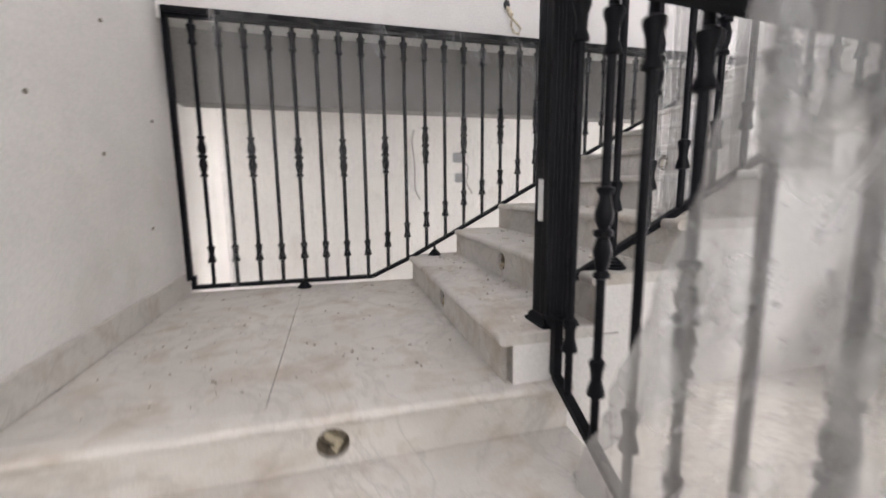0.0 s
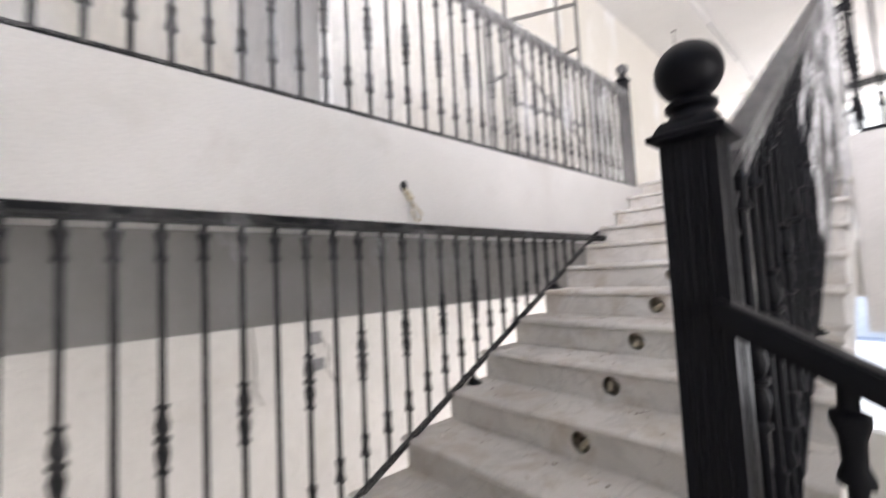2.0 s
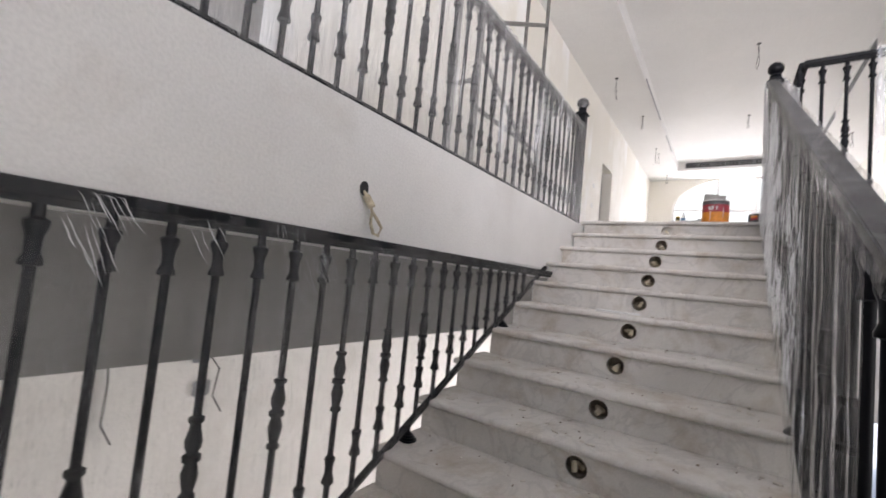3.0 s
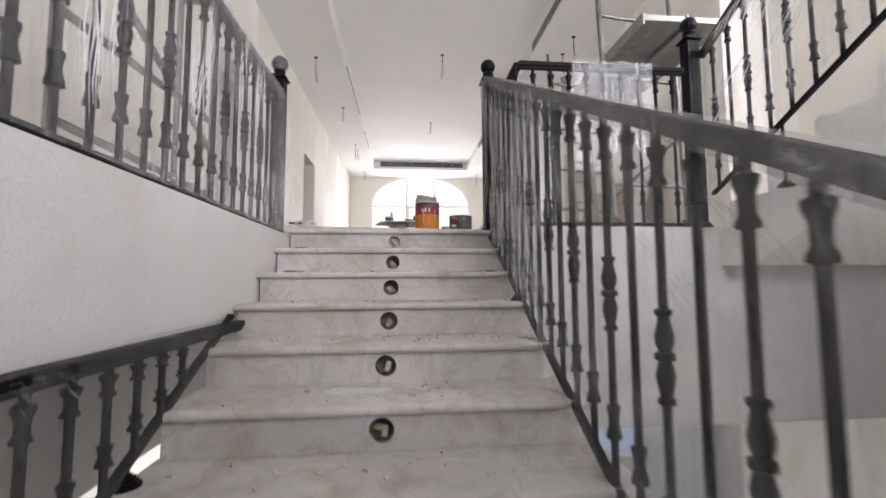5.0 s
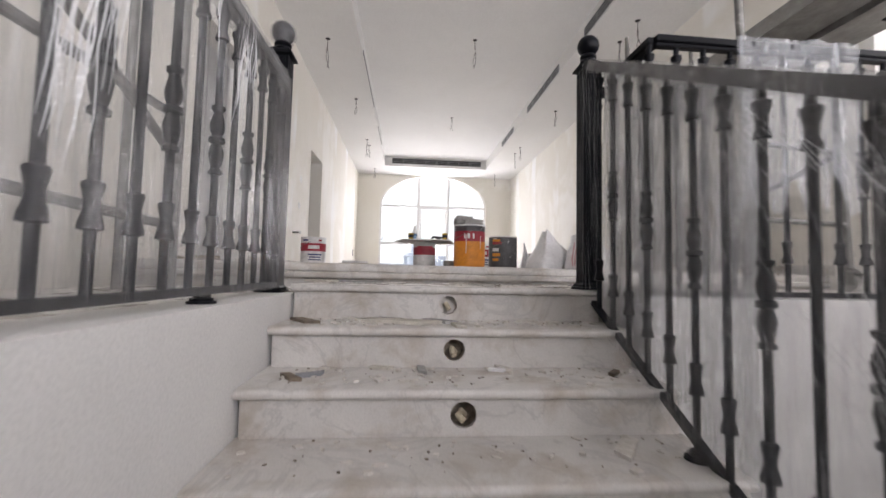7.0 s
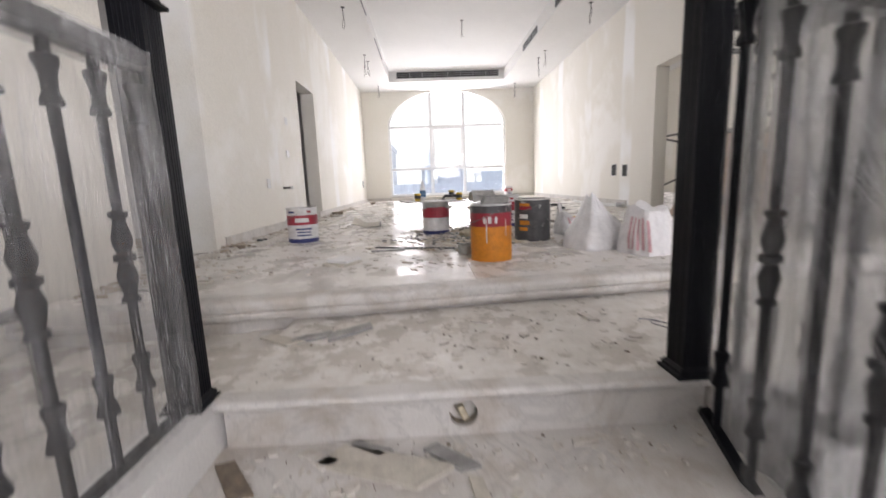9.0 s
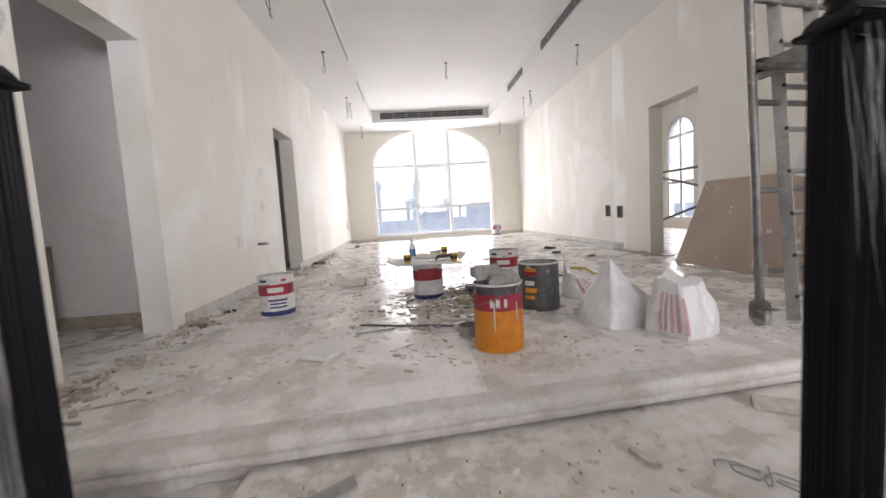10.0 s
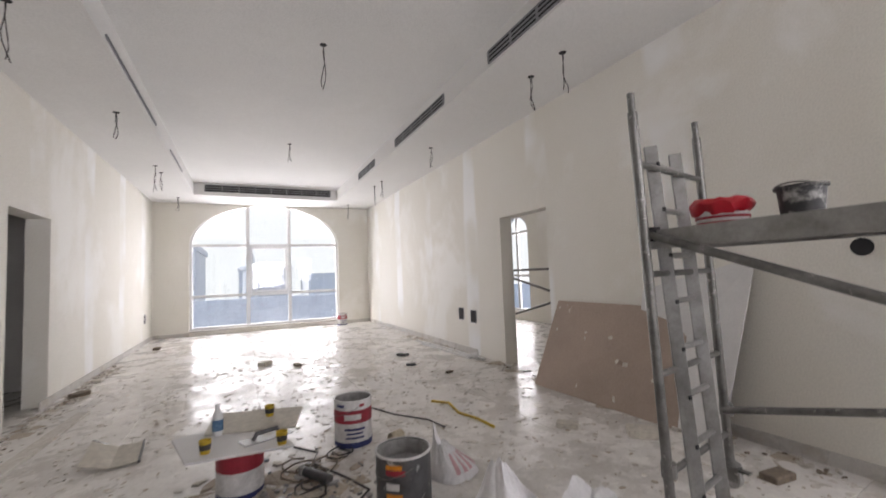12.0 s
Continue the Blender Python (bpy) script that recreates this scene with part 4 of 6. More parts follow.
# ---- paint cans ----
def can(x, y, r, h, bands, label, top, turn=0.0, marks=(), lid=False, handle=True):
    """A tin of stacked printed bands (height share, material) with a rolled rim, an open inside or lid, and a wire handle."""
    t = thing("paint_can", label, "paint can", (x, y, H0), "paint cans", turn)
    z = 0.0
    wall_bm = bmesh.new()
    inner = r - 0.006
    add_lathe(wall_bm, [(inner, 0.01), (inner, h - 0.004)], 28, cap=False)
    part("inside", wall_bm, CEMENT, t, smooth=True)
    for share, material in bands:
        bm = bmesh.new()
        add_lathe(bm, [(r, z), (r, z + share * h)], 28, cap=False)
        add_lathe(bm, [(inner - 0.001, z), (r, z)], 28, cap=False)
        part("printed_band", bm, material, t, smooth=True)
        z += share * h
    for zz in (h,):
        bm = bmesh.new()
        add_lathe(bm, [(r - 0.004, zz - 0.007), (r + 0.004, zz - 0.006), (r + 0.005, zz), (r + 0.003, zz + 0.005), (r - 0.006, zz + 0.005)], 28, cap=False)
        part("rim", bm, TIN_WHITE if top is not TIN_GRAY else TIN_GRAY, t, smooth=True)
    bm = bmesh.new()
    level = h - (0.008 if lid else 0.09)
    add_lathe(bm, [(inner, level), (inner * 0.6, level + 0.004), (0.01, level)], 24)
    part("lid" if lid else "contents", bm, top, t)
    for a, zc, w, hh, material in marks:
        bm = bmesh.new()
        n = 6
        outer = [bm.verts.new(((r + 0.0015) * math.cos(a + w * (k / n - 0.5)), (r + 0.0015) * math.sin(a + w * (k / n - 0.5)), zc * h + s * hh * h / 2)) for k in range(n + 1) for s in (-1, 1)]
        for k in range(n):
            bm.faces.new((outer[2 * k], outer[2 * k + 2], outer[2 * k + 3], outer[2 * k + 1]))
        part("print_mark", bm, material, t)
    if handle:
        bm = bmesh.new()
        add_tube(bm, [(r * 1.02 * math.cos(a), r * 1.02 * math.sin(a), h - 0.05 - 0.07 * math.sin((a) % math.pi)) for a in [math.pi * k / 12 for k in range(13)]], 0.003, 5)
        part("wire_handle", bm, STEEL, t, smooth=True)
    return t


WHITE_CAN = [(0.12, TIN_BLUE), (0.40, TIN_WHITE), (0.28, TIN_RED), (0.20, TIN_WHITE)]


def white_marks(a0):
    out = [(a0, 0.66, 0.9, 0.12, TIN_WHITE), (a0 + 0.1, 0.40, 1.1, 0.05, TIN_BLUE), (a0 + 0.1, 0.31, 0.9, 0.04, TIN_BLUE), (a0 + 0.1, 0.22, 1.0, 0.04, TIN_BLUE)]
    return out + [(a0 - 0.7, 0.90, 0.5, 0.06, TIN_BLUE), (a0 + 0.5, 0.90, 0.3, 0.06, TIN_RED)]


VIEW = math.pi
can(6.55, 1.47, 0.145, 0.335, WHITE_CAN, "white, red and navy paint can with its lid on", TIN_WHITE, marks=white_marks(VIEW + 0.25), lid=True)
can(6.75, 0.13, 0.140, 0.335, WHITE_CAN, "white and red paint can carrying a loose board", TIN_WHITE, marks=[(VIEW, 0.70, 1.5, 0.30, TIN_RED)], lid=True, handle=False)
can(7.18, -0.70, 0.150, 0.36, WHITE_CAN, "open white, red and navy paint can with putty inside", CEMENT, marks=white_marks(VIEW - 0.25))
can(6.01, -0.71, 0.155, 0.36, [(0.55, TIN_GRAY), (0.30, TIN_GRAY), (0.15, TIN_GRAY)], "open dark gray paint can splashed with putty", CEMENT,
    marks=[(VIEW - 0.65, 0.80, 0.7, 0.08, TIN_RED), (VIEW - 0.75, 0.60, 0.5, 0.10, TIN_WHITE), (VIEW - 0.7, 0.45, 0.6, 0.10, TIN_ORANGE), (VIEW - 0.7, 0.88, 0.6, 0.07, TIN_ORANGE), (VIEW - 0.75, 0.30, 0.5, 0.08, TIN_ORANGE)])
orange = can(5.18, -0.21, 0.140, 0.375, [(0.62, TIN_ORANGE), (0.24, TIN_RED), (0.14, TIN_GRAY)], "orange and red paint can with dried gray putty on top", CEMENT,
             marks=[(VIEW - 0.2, 0.74, 0.16, 0.12, TIN_WHITE), (VIEW + 0.1, 0.74, 0.12, 0.12, TIN_WHITE), (VIEW - 0.45, 0.74, 0.12, 0.12, TIN_WHITE), (VIEW - 0.35, 0.55, 0.05, 0.42, TIN_WHITE), (VIEW + 0.6, 0.6, 0.04, 0.3, TIN_WHITE)], lid=True)
bm = bmesh.new()
add_box(bm, -0.12, 0.05, -0.10, 0.06, 0.0, 0.05)
add_box(bm, -0.04, 0.11, -0.02, 0.12, 0.02, 0.085)
bmesh.ops.subdivide_edges(bm, edges=bm.edges[:], cuts=3)
for v in bm.verts:
    v.co += 0.02 * noise.noise_vector(v.co * 14)
ob = solid("putty_lump", bm, CEMENT, "lumps of dried gray putty on the orange can", "putty", smooth=True)
ob.matrix_basis = pose(5.18, -0.21, H0 + 0.378)
can(15.72, -2.43, 0.14, 0.33, WHITE_CAN, "white and red paint can below the arched window", TIN_WHITE, marks=white_marks(VIEW))
tin = thing("small_tin", "small round open steel tin on the floor", "tin", (5.44, -0.07, H0))
bm = bmesh.new()
add_lathe(bm, [(0.068, 0.0), (0.07, 0.065), (0.066, 0.068), (0.063, 0.062), (0.061, 0.02), (0.01, 0.018)], 20)
part("body", bm, CEMENT, tin, smooth=True)


# ---- board laid on the can, with its things ----
def flat_board(name, label, category, outline, z0, z1, material, bevel=0.0):
    bm = bmesh.new()
    add_prism(bm, outline, "z", z0, z1)
    return solid(name, bm, material, label, category, bevel=bevel)


BT = H0 + 0.343
flat_board("loose_board", "pale gypsum offcut laid across a paint can", "board", [(6.90, 0.52), (6.45, 0.40), (6.40, -0.16), (6.90, -0.10), (7.0, 0.2)], BT, BT + 0.012, GYPSUM)
flat_board("loose_board", "grimy board offcut lying over another on a can", "board", [(7.30, 0.30), (6.85, 0.34), (6.70, -0.20), (7.12, -0.30)], BT + 0.013, BT + 0.024, PAPER)
for x, y, zz, m in ((7.02, -0.06, BT + 0.025, YELLOW), (6.55, 0.31, BT + 0.013, YELLOW), (6.46, -0.10, BT + 0.013, YELLOW)):
    cup = thing("paper_cup", "small yellow and dark cup standing on the board", "cup", (x, y, zz), "cups on the board")
    bm = bmesh.new()
    add_lathe(bm, [(0.026, 0), (0.034, 0.075), (0.031, 0.075), (0.025, 0.01), (0.005, 0.01)], 16)
    part("body", bm, m, cup, smooth=True)
    bm = bmesh.new()
    add_lathe(bm, [(0.0295, 0.022), (0.0325, 0.055)], 16, cap=False)
    part("print_band", bm, CABLE, cup, smooth=True)
b = thing("water_bottle", "small clear bottle with blue label on the board", "bottle", (6.84, 0.26, BT + 0.013))
bm = bmesh.new()
add_lathe(bm, [(0.03, 0), (0.032, 0.01), (0.032, 0.11), (0.028, 0.13), (0.014, 0.165), (0.014, 0.18)], 18)
part("body", bm, PVC, b, smooth=True)
bm = bmesh.new()
add_lathe(bm, [(0.0328, 0.03), (0.0328, 0.10)], 18, cap=False)
part("label", bm, BLUE_GLASS, b, smooth=True)
bm = bmesh.new()
add_lathe(bm, [(0.016, 0.178), (0.016, 0.198), (0.004, 0.2)], 14)
part("cap", bm, PVC, b, smooth=True)
tr = thing("plastering_float", "steel plastering float lying on the board", "trowel", (6.62, -0.02, BT + 0.013), turn=20)
bm = bmesh.new()
add_box(bm, -0.06, 0.06, -0.15, 0.15, 0.0, 0.004)
part("blade", bm, ALU, tr)
bm = bmesh.new()
add_tube(bm, [(0, -0.08, 0.004), (0, -0.07, 0.04), (0, 0.06, 0.04), (0, 0.08, 0.004)], 0.014, 8)
part("handle", bm, TIN_GRAY, tr, smooth=True)


# ---- plastic bags ----
def bag(x, y, w, d, h, seed, label, top, box, turn=0.0, print_side=None, lean=(0.0, 0.0), ears=()):
    """A soft bag: square-ish rings from the floor to a narrow top (top: share of width and depth), with pinched ears."""
    t = thing("plastic_bag", label, "plastic bag", (x, y, H0), "plastic bags", turn)

    def at(u, a, off=0.0):
        c, s = math.cos(a), math.sin(a)
        r = (abs(c) ** box + abs(s) ** box) ** (-1 / box)
        bulge = 1 + 0.10 * math.sin(math.pi * min(1, u * 1.3))
        kx, ky = [(1 - (1 - k) * u ** 1.15) * bulge for k in top]
        p = Vector((c * r * kx * w / 2, s * r * ky * d / 2, u * h))
        cr = noise.fractal(Vector((c * 2.2, s * 2.2, u * 1.7 + seed)), 1.0, 2.0, 3)
        sharp = 0.5 - abs(noise.noise(Vector((c * 3.1 + seed, s * 3.1, u * 2.3))))
        f = 1 + 0.11 * cr + 0.12 * sharp * (0.4 + 0.6 * u) + off
        p.x, p.y = p.x * f + lean[0] * u ** 1.6, p.y * f + lean[1] * u ** 1.6
        p.z += h * u * (0.16 * noise.noise(Vector((c * 1.1, s * 1.1, seed))) + 0.05 * cr)
        for ea, tall, wide in ears:
            g = math.cos((a - ea) / 2) ** 2
            p.z += tall * u ** 3 * g ** wide
        p.z = max(0.001, p.z)
        return p

    bm = bmesh.new()
    nu, na = 30, 72
    rings = [[bm.verts.new(at(i / nu, 2 * math.pi * k / na)) for k in range(na)] for i in range(nu + 1)]
    for p_, q_ in zip(rings, rings[1:]):
        for k in range(na):
            bm.faces.new((p_[k], p_[(k + 1) % na], q_[(k + 1) % na], q_[k]))
    tip = sum((v.co for v in rings[-1]), Vector()) / na
    tip.z -= 0.03
    peak = bm.verts.new(tip)
    for k in range(na):
        bm.faces.new((rings[-1][k], rings[-1][(k + 1) % na], peak))
    part("sheet", bm, BAG, t, smooth=True)
    if print_side:
        a0, a1, u0, u1, n = print_side
        for k in range(n):
            bm = bmesh.new()
            a = a0 + (a1 - a0) * k / n
            da = (a1 - a0) / n * 0.5
            rows = []
            for j in range(11):
                u = u0 + (u1 - u0) * j / 10 + 0.03 * math.sin(3 * k)
                rows.append([bm.verts.new(at(u, a + da * q, 0.012)) for q in (0, 0.5, 1)])
            for p_, q_ in zip(rows, rows[1:]):
                for m_ in (0, 1):
                    bm.faces.new((p_[m_], p_[m_ + 1], q_[m_ + 1], q_[m_]))
            part("printed_stripe", bm, PINK, t, smooth=True)
    return t


PINK = plain("faded_red_print", (0.64, 0.38, 0.40), 0.45)
bag(5.50, -1.08, 0.42, 0.46, 0.36, 3.0, "crumpled white plastic bag standing on the floor like a tent", (0.22, 0.14), 3.6, 12, lean=(0.05, 0.02), ears=((2.4, 0.06, 3),))
bag(5.16, -1.30, 0.31, 0.31, 0.29, 8.0, "white plastic bag with faded red print, slumped on the floor", (0.62, 0.70), 4.5, 25, (1.35, 2.45, 0.12, 0.8, 5), (0.02, 0.0), ((5.6, 0.05, 4), (1.2, 0.05, 5)))
bag(6.30, -1.16, 0.30, 0.32, 0.20, 5.0, "small tied white bag with faint red print", (0.35, 0.25), 2.3, 20, (2.6, 4.2, 0.25, 0.8, 4), (0.04, 0.06), ((0.6, 0.16, 8),))


# ---- scaffold ----
def scaffold(name, label, near, far, near2, far2, feet_z, deck_z, top):
    t = thing(name, label, "scaffold")
    for (x, y), zf in zip((near, far, near2, far2), feet_z):
        bm = bmesh.new()
        add_tube(bm, [(x, y, zf + 0.13), (x, y + 0.09, top)], 0.024, 12)
        part("upright", bm, STEEL, t, smooth=True)
        bm = bmesh.new()
        add_tube(bm, [(x, y + 0.09, top), (x, y + 0.095, top + 0.10)], 0.018, 10)
        part("spigot", bm, STEEL, t, smooth=True)
        wheel = bmesh.new()
        ring = [(0.062 * math.cos(a), 0.062 * math.sin(a)) for a in [2 * math.pi * k / 20 for k in range(20)]]
        add_prism(wheel, [(x + p, zf + 0.064 + q) for p, q in ring], "y", y - 0.018, y + 0.018)
        w = part("castor", wheel, CEMENT, t, "putty-caked castor wheel", bevel=0.004, seg=1)
        bm = bmesh.new()
        add_lathe(bm, [(0.05, zf + 0.125), (0.055, zf + 0.14), (0.03, zf + 0.16)], 14, (x, y, 0))
        add_box(bm, x - 0.05, x + 0.05, y - 0.028, y - 0.020, zf + 0.05, zf + 0.13)
        add_box(bm, x - 0.05, x + 0.05, y + 0.020, y + 0.028, zf + 0.05, zf + 0.13)
        add_box(bm, x - 0.11, x - 0.03, y - 0.02, y + 0.02, zf + 0.115, zf + 0.125)
        part("castor_fork", bm, STEEL, w)
    for a, b_ in ((near, far), (near2, far2)):
        for z in (H0 + 0.32, H0 + 0.80, H0 + 1.30, top - 0.26):
            bm = bmesh.new()
            lean = 0.09 * (z - H0) / (top - H0)
            add_tube(bm, [(a[0], a[1] + lean, z), (b_[0], b_[1] + lean, z)], 0.017, 10)
            part("rung", bm, STEEL, t, smooth=True)
    return t


NEAR, FOOT2, NEAR2, END2 = (5.13, -1.77), (5.28, -2.52), (3.85, -1.77), (3.95, -2.52)
sc = scaffold("scaffold_tower", "galvanised mobile scaffold with castors, braces and a plank deck", NEAR, FOOT2, NEAR2, END2, (H0, H0, 2.1575, 2.1575), 3.72, 4.40)
for p, q in (((5.13, -1.74, 3.78), (3.85, -1.74, 3.33)), ((5.28, -2.49, 2.74), (3.95, -2.49, 3.08))):
    bm = bmesh.new()
    add_tube(bm, [p, q], 0.02, 10)
    part("brace", bm, STEEL, sc, smooth=True)
for (x, y), z in ((NEAR, 3.78), (FOOT2, 2.74), (NEAR, 2.62)):
    bm = bmesh.new()
    add_lathe(bm, [(0.036, z - 0.035), (0.036, z + 0.035)], 12, (x, y, 0))
    part("coupler", bm, SLOT if z > 3 else STEEL, sc)
for k in range(2):
    bm = bmesh.new()
    y0 = -1.76 - 0.36 * k
    add_box(bm, 3.30, 5.14 + 0.08 * k, y0 - 0.34, y0, 3.735, 3.785)
    d = part("deck_plank", bm, ALU, sc, "dull metal deck plank", bevel=0.004, seg=1)
    bm = bmesh.new()
    add_box(bm, 3.30, 5.14 + 0.08 * k, y0 - 0.012, y0 + 0.003, 3.705, 3.80)
    part("edge_lip", bm, ALU, d)
ld = thing("ladder", "aluminium ladder strapped inside the scaffold frame", "ladder")
L0, L1 = Vector((NEAR[0], NEAR[1], 0)).lerp(Vector((FOOT2[0], FOOT2[1], 0)), 0.28), Vector((NEAR[0], NEAR[1], 0)).lerp(Vector((FOOT2[0], FOOT2[1], 0)), 0.66)
for p in (L0, L1):
    bm = bmesh.new()
    add_bar(bm, (p.x - 0.05, p.y, H0 + 0.02), (p.x + 0.03, p.y + 0.085, 4.27), 0.028, 0.066)
    part("stile", bm, ALU, ld, bevel=0.003, seg=1)
for k in range(8):
    z = H0 + 0.17 + 0.245 * k
    off, lean = -0.05 + 0.08 * (z - H0) / 2.0, 0.085 * (z - H0) / 2.0
    bm = bmesh.new()
    add_tube(bm, [(L0.x + off, L0.y + lean, z), (L1.x + off, L1.y + lean, z)], 0.016, 8)
    rg = part("rung", bm, ALU, ld, smooth=True)
    bm = bmesh.new()
    add_box(bm, L0.x + off - 0.036, L0.x + off - 0.030, L0.y + lean - 0.010, L0.y + lean + 0.010, z - 0.010, z + 0.010)
    part("rung_hole", bm, SLOT, rg)
CAKED = surface("putty_caked_black_plastic", (0.06, 0.06, 0.062), (0.03, 0.03, 0.031), 10, (0.5, 0.8), 0.35, 60, stain=((0.42, 0.41, 0.39), 9, 0.5, 0.6, 0.85))
bk = thing("bucket", "black bucket caked with gray putty on the scaffold deck", "bucket", (4.64, -2.10, 3.786))
bm = bmesh.new()
add_lathe(bm, [(0.074, 0.0), (0.086, 0.145), (0.095, 0.148), (0.096, 0.16), (0.083, 0.158), (0.070, 0.02), (0.005, 0.02)], 26)
part("body", bm, CAKED, bk, smooth=True)
bm = bmesh.new()
add_tube(bm, [(0.095 * math.cos(a), 0.095 * math.sin(a), 0.15 + 0.02 * math.sin(a) ** 2) for a in [math.pi * k / 10 for k in range(11)]], 0.004, 6)
part("wire_handle", bm, STEEL, bk, smooth=True)
rb = thing("bucket", "white putty tub with a red plastic bag over its rim", "bucket", (4.93, -2.02, 3.786))
bm = bmesh.new()
add_lathe(bm, [(0.10, 0.0), (0.118, 0.12), (0.11, 0.12), (0.095, 0.02), (0.005, 0.02)], 26)
part("body", bm, TIN_WHITE, rb, smooth=True)
bm = bmesh.new()
for k, (zl, zh) in enumerate(((0.028, 0.036), (0.050, 0.062))):
    add_lathe(bm, [(0.1065 + 0.15 * zl - 0.0, zl), (0.1065 + 0.15 * zh, zh)], 26, cap=False)
part("print_band", bm, TIN_RED, rb, smooth=True)
bm = bmesh.new()
add_lathe(bm, [(0.116, 0.075), (0.128, 0.09), (0.136, 0.12), (0.120, 0.145), (0.06, 0.155), (0.01, 0.150)], 40)
for v in bm.verts:
    v.co += 0.018 * noise.noise_vector(v.co * 22)
part("bag", bm, RED_BAG, rb, "crumpled red plastic bag", smooth=True)

# ---- boards leaning on the wall ----
bm = bmesh.new()
vs = [bm.verts.new(p) for p in ((7.72, -2.98, H0 + 0.002), (5.80, -3.06, H0 + 0.002), (5.80, -3.285, 3.25), (7.58, -3.285, 3.25))]
back = [bm.verts.new((v.co.x, v.co.y - 0.013, v.co.z + 0.002)) for v in vs]
bm.faces.new(vs), bm.faces.new(back)
for k in range(4):
    bm.faces.new((vs[k], vs[(k + 1) % 4], back[(k + 1) % 4], back[k]))
solid("leaning_board", bm, PLY, "large brown chipped board leaning on the cream wall", "board")
bm = bmesh.new()
vs = [bm.verts.new(p) for p in ((6.52, -3.14, H0 + 0.06), (5.62, -3.0, H0 + 0.002), (5.45, -3.303, 3.66), (6.42, -3.303, 3.40))]
back = [bm.verts.new((v.co.x, v.co.y - 0.012, v.co.z)) for v in vs]
bm.faces.new(vs), bm.faces.new(back)
for k in range(4):
    bm.faces.new((vs[k], vs[(k + 1) % 4], back[(k + 1) % 4], back[k]))
solid("leaning_board", bm, GYPSUM, "white gypsum board leaning behind the brown board", "board")
rnd = random.Random(12)
for k in range(14):
    x, f = rnd.uniform(6.0, 7.55), rnd.uniform(0.08, 0.97)
    bm = bmesh.new()
    s = rnd.uniform(0.012, 0.03)
    add_box(bm, -s, s, -0.003, 0.0, -s * 0.7, s * 0.7)
    ob = solid("board_chip", bm, PLASTER, "small broken spot on the brown board", "chip", group="board chips")
    ob.matrix_basis = pose(x, -2.99 - 0.292 * f + 0.004, H0 + 0.97 * f, 17, rnd.uniform(0, 90), 0)
bm = bmesh.new()
add_box(bm, 0, 0.09, 0, 1.3, 0, 0.03)
ob = solid("loose_plank", bm, DIRT, "dark wooden prop leaning in the passage", "plank")
ob.matrix_basis = pose(5.35, 2.9, 2.29, 78, 12, 10)

# ---- long strips and scraps on the hall floor ----


def strip(name, label, category, pts, w, h, material, group=""):
    bm = bmesh.new()
    for p, q in zip(pts, pts[1:]):
        add_bar(bm, (*p, H0 + h / 2 + 0.001), (*q, H0 + h / 2 + 0.001), w, h)
    solid(name, bm, material, label, category, bevel=0.0, group=group)


strip("trunking", "long white cable trunking lying along the wall", "trunking", [(6.3, 1.80), (9.42, 1.64)], 0.11, 0.028, PLASTER)
strip("profile_strip", "short bent metal profile on the floor", "strip", [(5.66, 0.68), (5.72, 0.42)], 0.035, 0.012, ALU)
strip("profile_strip", "long dark metal profile on the floor", "strip", [(5.87, 0.67), (5.78, 0.42), (5.64, -0.04)], 0.025, 0.012, TIN_GRAY)
strip("bent_lath", "bent brown wooden lath on the floor", "lath", [(4.74, 1.92), (4.79, 1.75), (4.85, 1.58), (4.82, 1.50), (4.75, 1.55)], 0.012, 0.008, PAPER)
strip("bent_lath", "short gray lath lying by the kerb", "lath", [(4.68, 1.92), (4.64, 1.68)], 0.016, 0.010, CEMENT)
strip("conduit", "white conduit lying along the wall foot", "conduit", [(11.6, -3.05), (10.3, -3.16), (9.2, -3.2)], 0.035, 0.03, PVC)
strip("conduit", "second white conduit along the wall foot", "conduit", [(11.2, -3.0), (9.9, -3.05), (9.3, -3.13)], 0.03, 0.03, PVC)
bm = bmesh.new()
add_tube(bm, [(9.45, -3.05, H0 + 0.04), (9.45, -3.22, H0 + 0.04)], 0.04, 12)
solid("pipe_socket", bm, PVC, "short white pipe end by the wall", "pipe", smooth=True)
bm = bmesh.new()
add_tube(bm, [(7.75, -1.66, H0 + 0.02), (7.57, -1.77, H0 + 0.03), (7.3, -1.74, H0 + 0.012), (7.05, -1.80, H0 + 0.02), (6.82, -1.83, H0 + 0.012)], 0.012, 8)
solid("yellow_strap", bm, YELLOW, "bent yellow plastic strap on the floor", "strap", smooth=True)
for pts in ([(7.95, -1.05), (7.6, -1.2), (7.3, -1.42), (7.05, -1.47)], [(6.9, -0.35), (6.6, -0.5), (6.35, -0.6), (6.2, -0.45), (6.05, -0.3)], [(7.3, -0.25), (7.1, -0.4), (6.8, -0.3), (6.55, -0.35), (6.5, -0.2)]):
    bm = bmesh.new()
    add_tube(bm, [(x, y, H0 + 0.008) for x, y in pts], 0.007, 6)
    solid("floor_cable", bm, CABLE, "thin dark cable snaking over the floor", "cable", smooth=True, group="floor cables")
